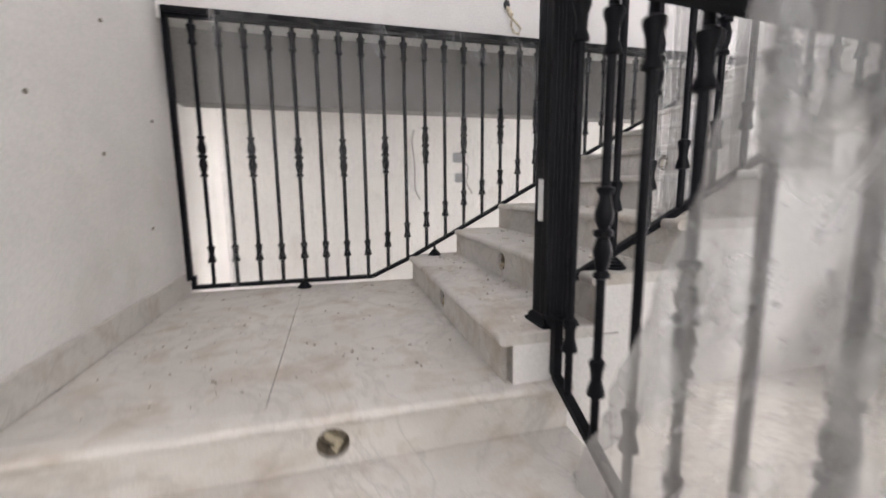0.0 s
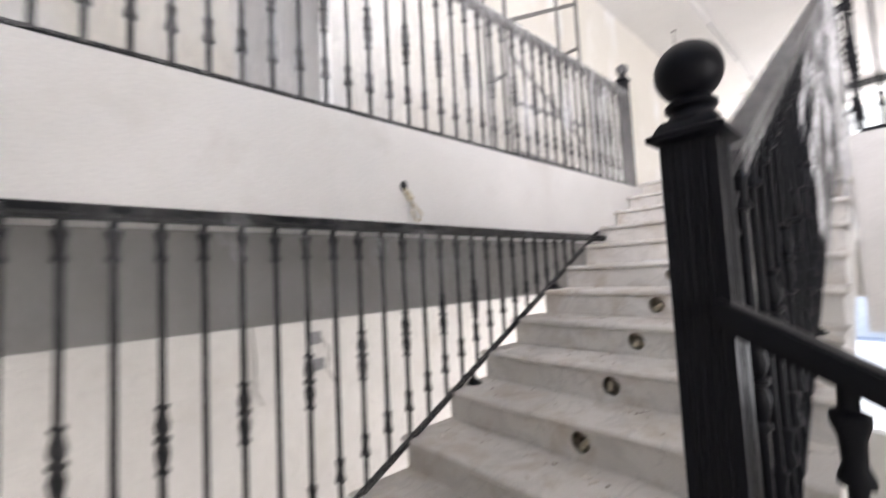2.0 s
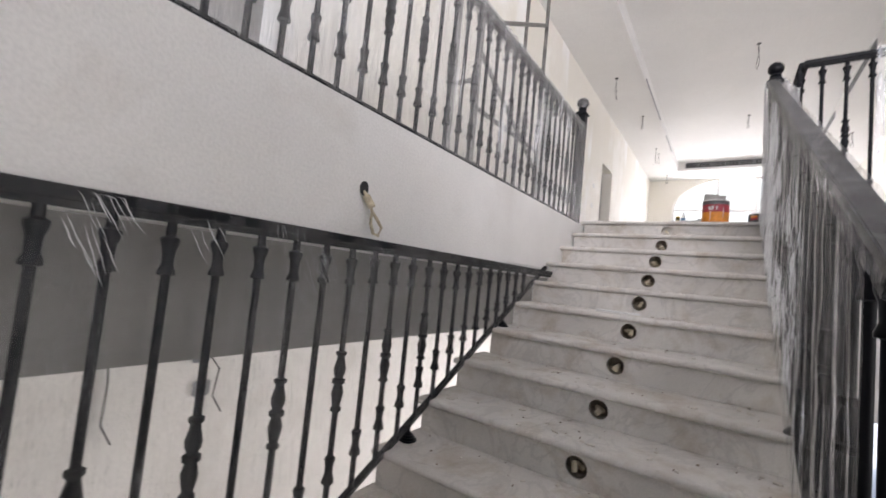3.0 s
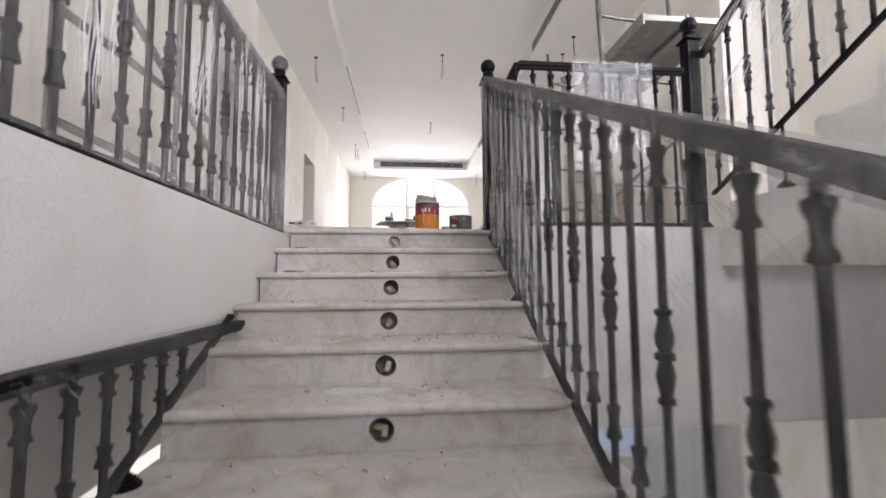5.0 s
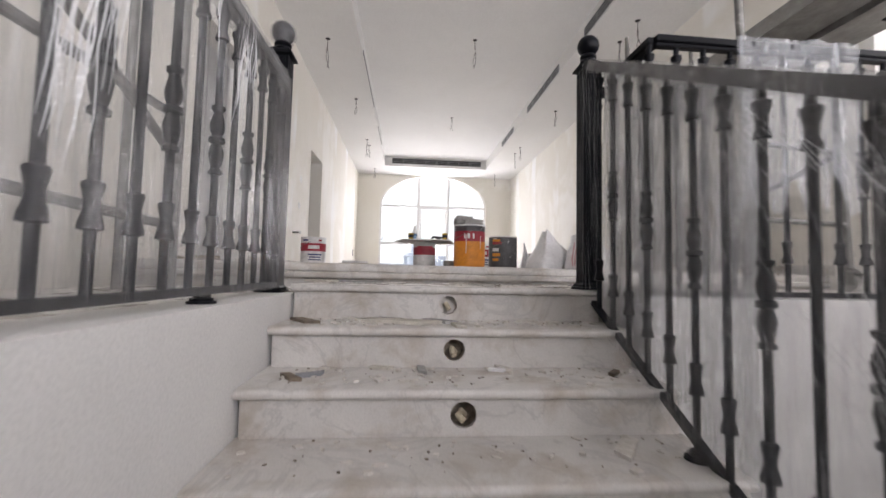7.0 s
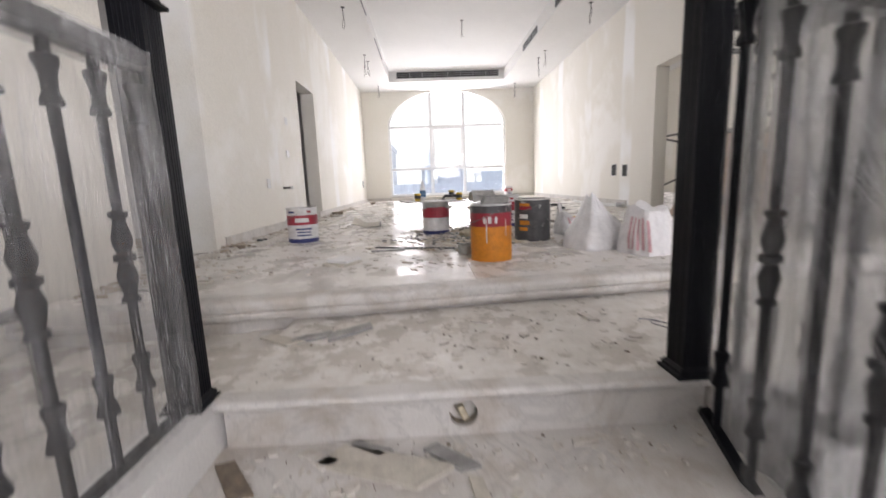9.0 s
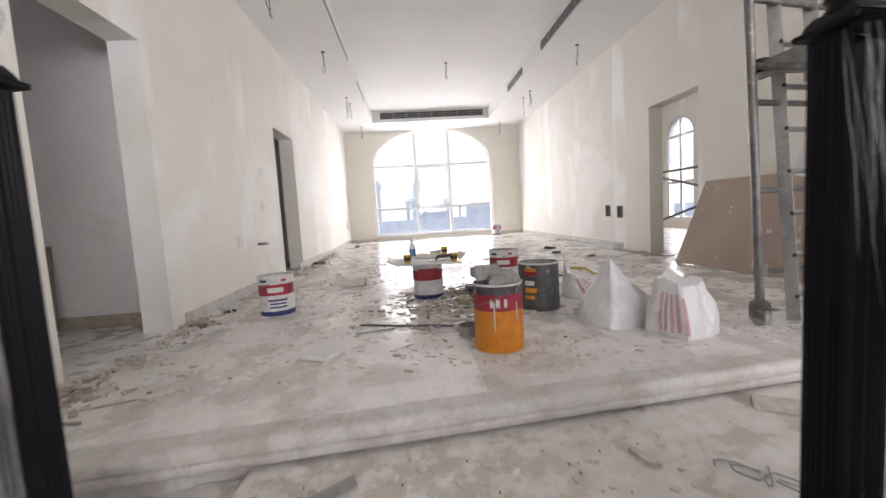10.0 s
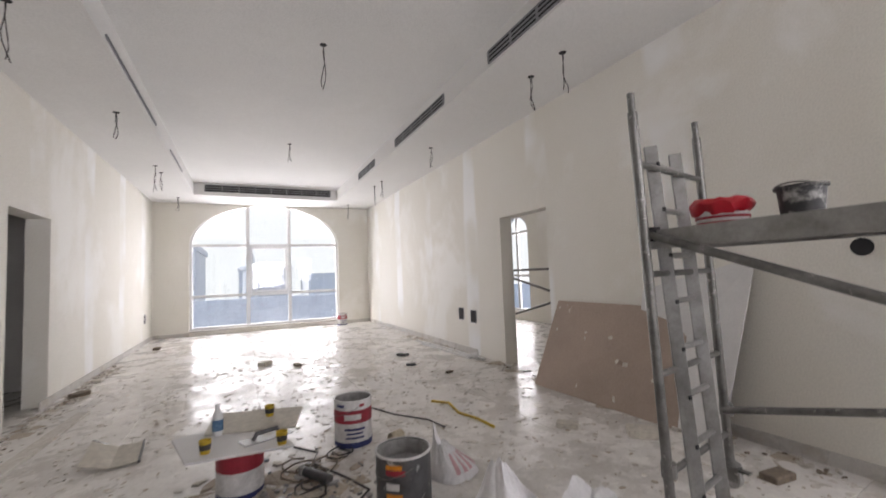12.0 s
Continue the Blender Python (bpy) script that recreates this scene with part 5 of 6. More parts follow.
def tangle(label, x, y, reach, turns, seed, radius, material):
    """A cable lying in loose loops; place in the hall's drawing."""
    rnd = random.Random(seed)
    pts, n = [], 14 * turns
    for k in range(n + 1):
        a = 2 * math.pi * k / 14
        r = reach * (0.55 + 0.45 * math.sin(0.37 * k + seed))
        pts.append((x + r * math.cos(a) + 0.3 * reach * math.sin(0.21 * k), y + r * math.sin(a) * rnd.uniform(0.85, 1.1) - 0.25 * reach * k / n, H0 + radius + 0.012 * abs(math.sin(1.3 * k))))
    bm = bmesh.new()
    add_tube(bm, pts, radius, 6)
    solid("floor_cable", bm, material, label, "cable", smooth=True, group="floor cables")


tangle("thin brown cable in loose loops on the floor", 6.86, -0.30, 0.20, 3, 1, 0.006, DIRT)
tangle("dark cable in loose loops beside the loose boards", 6.52, -0.30, 0.16, 2, 2, 0.006, CABLE)
tangle("dark cable coil among the scraps", 6.95, -0.52, 0.14, 2, 3, 0.005, CABLE)
drill = thing("angle_grinder", "small dusty gray power tool lying by the cans", "power tool", (6.68, -0.30, H0), turn=35)
bm = bmesh.new()
add_tube(bm, [(-0.16, 0, 0.035), (-0.05, 0, 0.04), (0.06, 0, 0.045)], 0.032, 12)
part("body", bm, TIN_GRAY, drill, smooth=True)
bm = bmesh.new()
add_lathe(bm, [(0.03, 0.0), (0.055, 0.004), (0.055, 0.014), (0.028, 0.02), (0.024, 0.07), (0.01, 0.078)], 16, (0.09, 0, 0))
part("head", bm, CEMENT, drill, smooth=True)


def puddle(x, y, r, seed, label):
    """A thin dried splash of putty with an uneven rim."""
    rim = [r * (0.85 + 0.3 * noise.noise(Vector((math.cos(a) * 1.5, math.sin(a) * 1.5, seed)))) for a in [2 * math.pi * k / 28 for k in range(28)]]
    bm = bmesh.new()
    rings = [[bm.verts.new((f * rr * math.cos(2 * math.pi * k / 28) * 1.25, f * rr * math.sin(2 * math.pi * k / 28), z)) for k, rr in enumerate(rim)] for f, z in ((1.0, 0.0005), (0.94, 0.006), (0.6, 0.009))]
    for p, q in zip(rings, rings[1:]):
        for k in range(28):
            bm.faces.new((p[k], p[(k + 1) % 28], q[(k + 1) % 28], q[k]))
    bm.faces.new(rings[-1])
    ob = solid("putty_splash", bm, PLASTER, label, "putty", smooth=True, group="putty splashes")
    ob.matrix_basis = pose(x, y, H0, 0, 0, seed * 40)


puddle(5.46, -0.55, 0.12, 1, "dried pale putty splash beside the orange can")
puddle(4.86, -0.41, 0.14, 2, "flat dried putty splash near the kerb")
puddle(6.35, -0.95, 0.10, 3, "pale putty splash beside the gray can")
t = thing("tile_offcuts", "stack of pale tile offcuts on the floor", "tile", (5.20, 0.82, H0), turn=-25)
for k in range(2):
    bm = bmesh.new()
    add_box(bm, -0.10 + 0.03 * k, 0.10, -0.09, 0.09 - 0.02 * k, 0.001 + 0.02 * k, 0.02 + 0.02 * k)
    part("tile", bm, GYPSUM if k else PAPER, t, bevel=0.002, seg=1)
t = thing("folded_cardboard", "opened pale cardboard folder lying on the floor", "cardboard", (7.82, 1.02, H0), turn=5)
bm = bmesh.new()
for sgn, tilt in ((-1, 0.02), (1, 0.10)):
    vs = [bm.verts.new(p) for p in ((-0.22, 0, 0.012), (0.24, 0, 0.02), (0.22, sgn * 0.17, 0.012 + tilt), (-0.2, sgn * 0.18, 0.005 + tilt * 0.6))]
    low = [bm.verts.new(v.co + Vector((0, 0, -0.004))) for v in vs]
    bm.faces.new(vs), bm.faces.new(low)
    for k in range(4):
        bm.faces.new((vs[k], vs[(k + 1) % 4], low[(k + 1) % 4], low[k]))
part("sheet", bm, PAPER, t)
bm = bmesh.new()
add_bar(bm, (-0.23, -0.178, 0.022), (0.235, -0.172, 0.034), 0.016, 0.014)
add_bar(bm, (0.236, 0.002, 0.012), (0.232, 0.168, 0.108), 0.014, 0.012)
part("cover_edge", bm, TIN_GRAY, t, "dark curled cover edge")
bm = bmesh.new()
add_lathe(bm, [(0.045, 0.0), (0.045, 0.11), (0.035, 0.11), (0.035, 0.0)], 18, cap=False)
ob = solid("roll_of_tape", bm, STUB, "cream roll lying beside a can", "tape roll", smooth=True)
ob.matrix_basis = pose(6.95, -0.95, H0 + 0.046, 90, 0, 30)
bm = bmesh.new()
bmesh.ops.create_icosphere(bm, subdivisions=3, radius=0.07)
for v in bm.verts:
    v.co = v.co * (1 + 0.35 * noise.noise(v.co * 18))
    v.co.z = v.co.z * 0.6
ob = solid("sponge", bm, STUB, "lumpy cream sponge among the scraps", "sponge", smooth=True)
ob.matrix_basis = pose(6.35, -0.16, H0 + 0.035)
for k, (x, y, m, s) in enumerate(((14.1, 1.74, DIRT, 0.10), (10.31, -2.28, TIN_GRAY, 0.09), (9.55, -2.13, TIN_GRAY, 0.07), (8.83, -2.41, DIRT, 0.05), (10.99, -0.19, PAPER, 0.11), (10.59, -0.64, DIRT, 0.08), (6.51, -2.37, PAPER, 0.09), (6.2, 1.98, DIRT, 0.06), (6.7, 1.95, SLOT, 0.05), (10.4, 1.95, DIRT, 0.10), (11.2, 1.98, PAPER, 0.08), (6.05, -2.75, PAPER, 0.13), (5.2, -2.85, DIRT, 0.09))):
    bm = bmesh.new()
    add_box(bm, -s, s, -s * 0.6, s * 0.6, 0, s * 0.5)
    ob = solid("rubble_block", bm, m, "broken block lying on the dusty floor", "rubble", group="broken blocks", bevel=0.006, seg=1)
    ob.matrix_basis = pose(x, y, H0, 0, 0, k * 37)

# fit the hall's drawing to the stairs' drawing
hall_fit = Matrix.Translation((0.1835, -0.1257, 0.0477)) @ Matrix.Scale(0.9725, 4)
for ob in set(scene.objects) - before_hall:
    if ob.parent is None:
        ob.matrix_basis = hall_fit @ ob.matrix_basis

# ---- fittings of the stairwell ----
wall_box(0.66, 1.91, 0.89, 0.075, 0.075, -1, "open gray switch box in the white wall", GRILLE)
wall_box(0.68, 1.91, 0.70, 0.075, 0.07, -1, "open gray switch box in the white wall", GRILLE)
wall_box(2.35, 1.91, 1.0, 0.075, 0.07, -1, "open gray switch box in the white wall", GRILLE)
t = thing("hanging_cable", "cream taped cable loop hanging from a hole in the white fascia", "cable", (0.648, YL, 1.775))
bm = bmesh.new()
add_prism(bm, [(0.022 * math.cos(a), 0.03 * math.sin(a)) for a in [2 * math.pi * k / 16 for k in range(16)]], "y", -0.006, 0)
part("hole", bm, SLOT, t)
bm = bmesh.new()
add_tube(bm, [(0, 0.0, -0.01), (0.01, -0.03, -0.04), (0.02, -0.04, -0.09), (0.055, -0.045, -0.125), (0.085, -0.04, -0.15), (0.07, -0.04, -0.185), (0.035, -0.045, -0.18), (0.018, -0.042, -0.14), (0.022, -0.04, -0.10)], 0.007, 8)
part("cable", bm, STUB, t, smooth=True)
bm = bmesh.new()
add_tube(bm, [(0.004, -0.015, -0.03), (0.018, -0.04, -0.075)], 0.016, 8)
part("tape", bm, STUB, t, smooth=True)
for nm, pts in (("wall_wire", [(0.24, 1.905, 1.13), (0.22, 1.90, 1.05), (0.245, 1.90, 0.8), (0.24, 1.90, 0.6), (0.29, 1.90, 0.5)]),
                ("wall_wire", [(0.70, 1.905, 0.89), (0.76, 1.89, 0.8), (0.74, 1.89, 0.65), (0.80, 1.89, 0.55)])):
    bm = bmesh.new()
    add_tube(bm, pts, 0.0045, 6)
    solid(nm, bm, CABLE, "thin dark cable tail on the white wall", "cable", smooth=True, group="wall cable tails")
# plain gray boxes added for an unidentified gray shape low on the wall
for x0, x1, z0, z1 in ((-0.84, -0.48, -0.42, -0.26), (-1.08, -0.86, -0.44, -0.37), (-0.46, -0.15, -0.42, -0.36)):
    bm = bmesh.new()
    add_box(bm, x0, x1, 1.86, 1.91, z0, z1)
    solid("wall_patch", bm, CONCRETE, "plain gray patch on the white lower wall", "patch", group="cement patches", bevel=0.004)


lw = thing("window_3", "wide lower window with white bars", "window", kind="structure")
for k in range(6):
    bm = bmesh.new()
    y = -3.8 + 0.72 * k
    add_box(bm, 7.06, 7.13, y - 0.035 * (k > 0), y + 0.035 * (k < 5) + (0.0 if k < 5 else 0), -1.0, 0.75)
    part("mullion", bm, FRAME_WHITE, lw)

sc2 = thing("scaffold_tower", "steel scaffold braces in the side room", "scaffold")
for p, q in (((9.52, -5.18, HALL), (9.52, -5.18, 4.48)), ((11.59, -5.18, HALL), (11.59, -5.18, 4.48)), ((9.41, -5.18, 3.59), (11.7, -5.18, 3.59)), ((9.52, -5.18, 3.1), (11.59, -5.18, 3.54)), ((9.52, -5.18, 3.05), (11.59, -5.18, 2.53))):
    bm = bmesh.new()
    add_tube(bm, [p, q], 0.024, 8)
    part("tube", bm, STEEL, sc2, smooth=True)
sc3 = thing("scaffold_tower", "tall gray steel scaffold standing in the upper corridor", "scaffold")
for p, q in (((3.86, 1.4, 2.095), (3.86, 1.4, 5.0)), ((2.45, 1.4, 2.095), (2.45, 1.4, 5.0)), ((3.86, 1.66, 2.095), (3.86, 1.66, 5.0)), ((2.45, 1.66, 2.095), (2.45, 1.66, 5.0)),
             ((2.45, 1.4, 3.72), (3.86, 1.4, 4.5)), ((3.86, 1.4, 3.95), (3.86, 1.66, 3.95)), ((2.45, 1.4, 2.94), (3.86, 1.4, 2.98)), ((2.45, 1.4, 2.45), (3.86, 1.4, 2.42)), ((2.45, 1.4, 3.45), (3.86, 1.4, 2.75)), ((2.45, 1.4, 3.2), (2.45, 1.66, 3.2))):
    bm = bmesh.new()
    add_tube(bm, [p, q], 0.022, 8)
    part("tube", bm, STEEL, sc3, smooth=True)
for y, z in ((0.15, 1.28), (0.42, 0.42), (-0.35, 0.9), (0.05, 0.75), (0.55, 0.95)):
    bm = bmesh.new()
    add_tube(bm, [(WEST - 0.002, y, z), (WEST + 0.004, y, z)], 0.008, 8)
    solid("wall_plug", bm, DIRT, "small dirty plug hole in the white wall", "wall plug", group="wall plugs")


# ---- stretch film on the railings ----
def film(label, axis, fixed, s0, s1, low, high, amp, material, ns, nz, seed, slant=0.0, drape=0.0):
    """A pleated sheet beside a railing; low and high are heights as functions of s; slant moves the near edge with height."""
    verts, faces = [], []
    for i in range(ns + 1):
        for j in range(nz + 1):
            v = j / nz
            s = s0 + (s1 - s0) * i / ns + slant * (1 - v) ** 1.5 * (1 - i / ns)
            z = low(s) + (high(s) - low(s)) * v
            pleat = noise.noise(Vector((s * 16, z * 0.9 + s * 1.5, seed))) + 0.5 * noise.noise(Vector((s * 45, z * 1.8, seed + 5)))
            off = amp * pleat + drape * math.sin(math.pi * v) + 0.3 * amp * noise.noise(Vector((s * 5, z * 7, seed + 9)))
            verts.append((s, fixed + off, z) if axis == "x" else (fixed + off, s, z))
    for i in range(ns):
        for j in range(nz):
            a = i * (nz + 1) + j
            faces.append((a, a + 1, a + nz + 2, a + nz + 1))
    me = bpy.data.meshes.new("stretch_film")
    me.from_pydata(verts, [], faces)
    me.materials.append(material)
    me.shade_smooth()
    return tagged(new("stretch_film", me), label, "plastic film", "railing wraps")


rb_ = lambda s: line([(0.24, 0.29), (3.62, 2.085), (4, 2.3)], s, 0)
rt_ = lambda s: line([(0.2, 1.395), (3.70, 3.335), (4, 3.5)], s, 0)
film("clear creased stretch film around the stair railing", "x", RR + 0.035, 0.55, 3.42, lambda s: rb_(s) - 0.03, lambda s: rt_(s) + 0.02, 0.012, FILM, 340, 26, 1.0)
film("clear creased stretch film on the outside of the railing", "x", RR - 0.035, 1.9, 3.66, lambda s: rb_(s) + 0.02, lambda s: rt_(s) + 0.02, 0.012, FILM_DENSE, 260, 20, 2.0)
film("milky bunched film hanging at the newel post", "x", RR - 0.075, 2.75, 3.68, lambda s: rb_(s) - 0.10, lambda s: rt_(s) + 0.02, 0.03, FILM_THICK, 110, 40, 3.0)
film("clear creased stretch film on the gallery railing", "x", 0.80, -1.1, 3.70, lambda s: 2.125, lambda s: 3.15, 0.014, FILM_DENSE, 460, 22, 4.0)
film("clear creased stretch film behind the gallery railing", "x", 0.88, -0.9, 3.70, lambda s: 2.14, lambda s: 3.15, 0.014, FILM_DENSE, 320, 18, 5.0)
film("clear film stretched over the landing railing", "x", LR - 0.03, -1.08, 2.5, lambda s: min(1.54, line(left_bottom, s, 0) + 0.01), lambda s: 1.575, 0.006, FILM_TAIL, 300, 30, 6.0)
film("upright edge of clear film on the landing railing", "x", LR - 0.035, -1.10, -1.065, lambda s: 0.04, lambda s: 1.575, 0.006, FILM_DENSE, 10, 40, 7.0)
film("milky film draped over the guard railing", "y", GX - 0.035, -1.85, -1.25, lambda s: 2.50 + 0.5 * abs(noise.noise(Vector((s * 9, 1, 2)))), lambda s: 3.315, 0.02, FILM_HUNG, 80, 30, 9.0)
film("clear film on the upper flight railing", "x", -2.20, 1.2, 3.28, lambda s: 2.40 + slope * (3.30 - s), lambda s: 3.40 + slope * (3.32 - s), 0.014, FILM, 200, 20, 10.0)
lowtop = lambda s: 1.242 + slope * (s + 0.74)
film("torn milky plastic sheet hanging over the lower railing", "y", LX - 0.05, -1.40, -2.5, lambda s: lowtop(s) - 1.28, lambda s: lowtop(s) + 0.02, 0.030, FILM_SHEET, 130, 70, 11.0, 0.40, -0.03)


def glint_strips(label, axis, fixed, s0, s1, low, high, clusters, tilt, seed, size=0.16, per=(3, 8), wild=0.12):
    """Bunches of narrow white strips: glints on pleats where the film is pulled tight, put in as shape and colour."""
    rnd = random.Random(seed)
    verts, faces = [], []
    for _ in range(clusters):
        s, v = rnd.uniform(s0, s1), rnd.uniform(0.15, 0.95)
        z = low(s) + (high(s) - low(s)) * v
        a = radians(tilt + rnd.uniform(-100, 100) * wild)
        for k in range(rnd.randint(*per)):
            length, wide = size * rnd.uniform(0.35, 1.0), rnd.uniform(0.0006, 0.0018)
            cs, cz = s + k * rnd.uniform(0.008, 0.022), z + rnd.uniform(-0.03, 0.03)
            da = rnd.uniform(-wild, wild)
            base = len(verts)
            for j in range(6):
                u = j / 5 - 0.5
                w = wide * (1 - (2 * u) ** 2) + 0.0003
                ps, pz = cs + math.cos(a + da) * u * length, max(low(cs), min(high(cs), cz + math.sin(a + da) * u * length + 0.01 * u * u))
                for sg in (-1, 1):
                    q = (ps - sg * w * math.sin(a), fixed + sg * w * 0.7 + 0.004 * math.sin(9 * u + k), pz + sg * w * math.cos(a))
                    verts.append(q if axis == "x" else (q[1], q[0], q[2]))
            for j in range(5):
                b = base + 2 * j
                faces.append((b, b + 1, b + 3, b + 2))
    me = bpy.data.meshes.new("film_glints")
    me.from_pydata(verts, [], faces)
    me.materials.append(GLINT_WHITE)
    me.shade_smooth()
    tagged(new("film_glints", me), label, "plastic film", "", "stuff")


glint_strips("white glint strips on pulled pleats of the stair railing film", "x", RR + 0.05, 1.2, 3.4, lambda s: rb_(s), lambda s: rt_(s), 80, 62, 21, 0.26, (4, 11))
glint_strips("white glint strips on pulled pleats outside the stair railing", "x", RR - 0.05, 1.3, 3.4, lambda s: rb_(s) + 0.3, lambda s: rt_(s), 36, 50, 22, 0.30, (4, 10))
glint_strips("long white glint strips on the film pleats near the newel post", "x", RR + 0.045, 2.3, 3.6, lambda s: rb_(s), lambda s: rt_(s), 40, 84, 28, 0.55, (4, 9), 0.06)
glint_strips("white glint strips on folds of the film bunched at the newel post", "x", RR - 0.105, 2.85, 3.6, lambda s: rb_(s), lambda s: rt_(s), 16, 76, 27, 0.26, (3, 7), 0.1)
glint_strips("white glint strips on pulled pleats of the gallery film", "x", 0.790, -0.9, 3.2, lambda s: 2.14, lambda s: 3.12, 14, 84, 23, 0.45, (4, 9), 0.06)
glint_strips("white glint strips on pulled pleats under the landing handrail", "x", LR - 0.045, -0.3, 2.4, lambda s: 1.28, lambda s: 1.56, 46, -62, 24, 0.15, (3, 9))
glint_strips("white glint strips on pulled pleats of the upper flight film", "x", -2.18, 1.4, 3.2, lambda s: 2.6 + slope * (3.30 - s), lambda s: 3.35 + slope * (3.32 - s), 44, -50, 25, 0.34, (4, 10))
glint_strips("white glint strips on pulled pleats of the torn sheet", "y", LX - 0.085, -2.2, -1.4, lambda s: lowtop(s) - 1.1, lambda s: lowtop(s) - 0.05, 34, -60, 26, 0.14)


def wrapped_rail(label, points, wide, high, seed):
    """Film wound tightly round a handrail."""
    bm = bmesh.new()
    a, b = Vector(points[0]), Vector(points[1])
    n = int((b - a).length / 0.03)
    d = (b - a).normalized()
    side = d.cross(Vector((0, 0, 1))).normalized()
    up_ = side.cross(d).normalized()
    rings = []
    for i in range(n + 1):
        c = a.lerp(b, i / n)
        ring = []
        for sx, sz in ((-1, -1), (0, -1.1), (1, -1), (1.05, 0), (1, 1), (0, 1.04), (-1, 1), (-1.05, 0)):
            k = 1 + 0.10 * noise.noise(Vector((i * 0.5, sx * 2 + seed, sz * 2)))
            ring.append(bm.verts.new(c + side * (sx * wide / 2 * k) + up_ * (sz * high / 2 * k)))
        rings.append(ring)
    for p_, q_ in zip(rings, rings[1:]):
        for k in range(8):
            bm.faces.new((p_[k], p_[(k + 1) % 8], q_[(k + 1) % 8], q_[k]))
    solid("stretch_film", bm, FILM_WRAP, label, "plastic film", smooth=True, group="railing wraps")


FILM_WRAP = film_material("tight_wound_film", 0.10, 0.36, 6.0, (3.0, 3.0, 3.0), lines=(2.0, 0.8, 0.006, 0.25))
wrapped_rail("film wound tightly round the stair handrail", [(0.42, RR, 1.517 - 0.008), (3.62, RR, 3.291 - 0.008)], 0.072, 0.062, 1)
wrapped_rail("film wound tightly round the gallery handrail", [(0.0, 0.84, 3.122), (3.66, 0.84, 3.122)], 0.072, 0.062, 2)
bm = bmesh.new()
add_box(bm, 0.1375, 0.1395, -0.732, -0.702, 0.50, 0.63)
solid("paper_label", bm, PVC, "torn white paper label on the newel post", "label")
# film over the ball at the gallery's end and over the wrapped end of the landing rail
bm = bmesh.new()
bmesh.ops.create_uvsphere(bm, u_segments=24, v_segments=14, radius=0.066, matrix=Matrix.Translation((3.785, 0.88, 2.10 + 1.33)))
for v in bm.verts:
    v.co += 0.006 * noise.noise_vector(v.co * 30)
solid("stretch_film", bm, FILM_WRAP, "film twisted round the ball of a newel post", "plastic film", smooth=True, group="railing wraps")
bm = bmesh.new()
add_tube(bm, [(2.0 + 0.05 * k, LR, 1.555) for k in range(18)], 0.036, 12)
for v in bm.verts:
    v.co += 0.006 * noise.noise_vector(v.co * 25)
solid("stretch_film", bm, FILM_TAIL, "film wound round the end of the landing handrail", "plastic film", smooth=True, group="railing wraps")


# ---- chips, dust flakes and rubble ----
def flakes(name, label, material, count, seed, place, size, thick):
    """Many small irregular chips joined in one mesh; place(rnd) gives x, y, z."""
    rnd = random.Random(seed)
    verts, faces = [], []
    for _ in range(count):
        x, y, z = place(rnd)
        n = rnd.choice((4, 5, 5, 6))
        r = size * rnd.uniform(0.4, 1.0) ** 2 + size * 0.12
        a0, squash = rnd.uniform(0, 6.28), rnd.uniform(0.12, 1.0)
        h = thick * rnd.uniform(0.3, 1.0)
        base = len(verts)
        tilt = rnd.uniform(-0.15, 0.15)
        ring = []
        for k in range(n):
            a = 2 * math.pi * k / n + rnd.uniform(-0.3, 0.3)
            u, v = r * math.cos(a), r * squash * math.sin(a)
            ring.append((x + u * math.cos(a0) - v * math.sin(a0), y + u * math.sin(a0) + v * math.cos(a0), abs(u * tilt)))
        verts += [(p, q, z + 0.0008) for p, q, w in ring] + [(p * 0.9 + x * 0.1, q * 0.9 + y * 0.1, z + h + w) for p, q, w in ring]
        faces.append(tuple(range(base + n, base + 2 * n)))
        for k in range(n):
            faces.append((base + k, base + (k + 1) % n, base + n + (k + 1) % n, base + n + k))
    me = bpy.data.meshes.new(name)
    me.from_pydata(verts, [], faces)
    me.materials.append(material)
    tagged(new(name, me), label, "debris", kind="stuff")


SMEAR = surface("dry_brown_dust", (0.50, 0.44, 0.36), (0.36, 0.30, 0.23), 12, (0.8, 0.95), 0.2, 60)


def on_strip(r):
    return r.uniform(3.80, 4.42), r.uniform(-0.76, 0.72), TOP


def on_hall(r):
    return 4.95 + 10.7 * r.random() ** 1.3, r.uniform(RWALL + 0.1, LWALL - 0.1), HALL


def by_walls(r):
    return r.uniform(5.0, 12.3), (LWALL - 0.06 - abs(r.gauss(0, 0.10)) if r.random() < 0.6 else RWALL + 0.06 + abs(r.gauss(0, 0.08))), HALL


def by_corner(r):
    if r.random() < 0.6:
        return 4.93 + r.gauss(0, 0.14), LWALL - 0.05 - abs(r.gauss(0, 0.13)), HALL
    return 6.22 + r.gauss(0, 0.12), LWALL - 0.04 - abs(r.gauss(0, 0.09)), HALL


def on_heap(r):
    return 6.36 + r.gauss(0, 0.31), -0.24 + r.gauss(0, 0.27), HALL


def on_steps(r):
    i = r.choice((1, 1, 2, 3, 4, 5, 6, 7, 8, 9, 9, 10, 10, 11, 11, 11, 12, 12, 12, 12))
    back = r.random() ** 0.6
    return G * (i - 1) + 0.01 + 0.28 * back, r.uniform(-0.74, 0.70), R * i


def on_landing(r):
    return r.uniform(-1.3, -0.03), r.uniform(-0.72, 0.70), 0.0


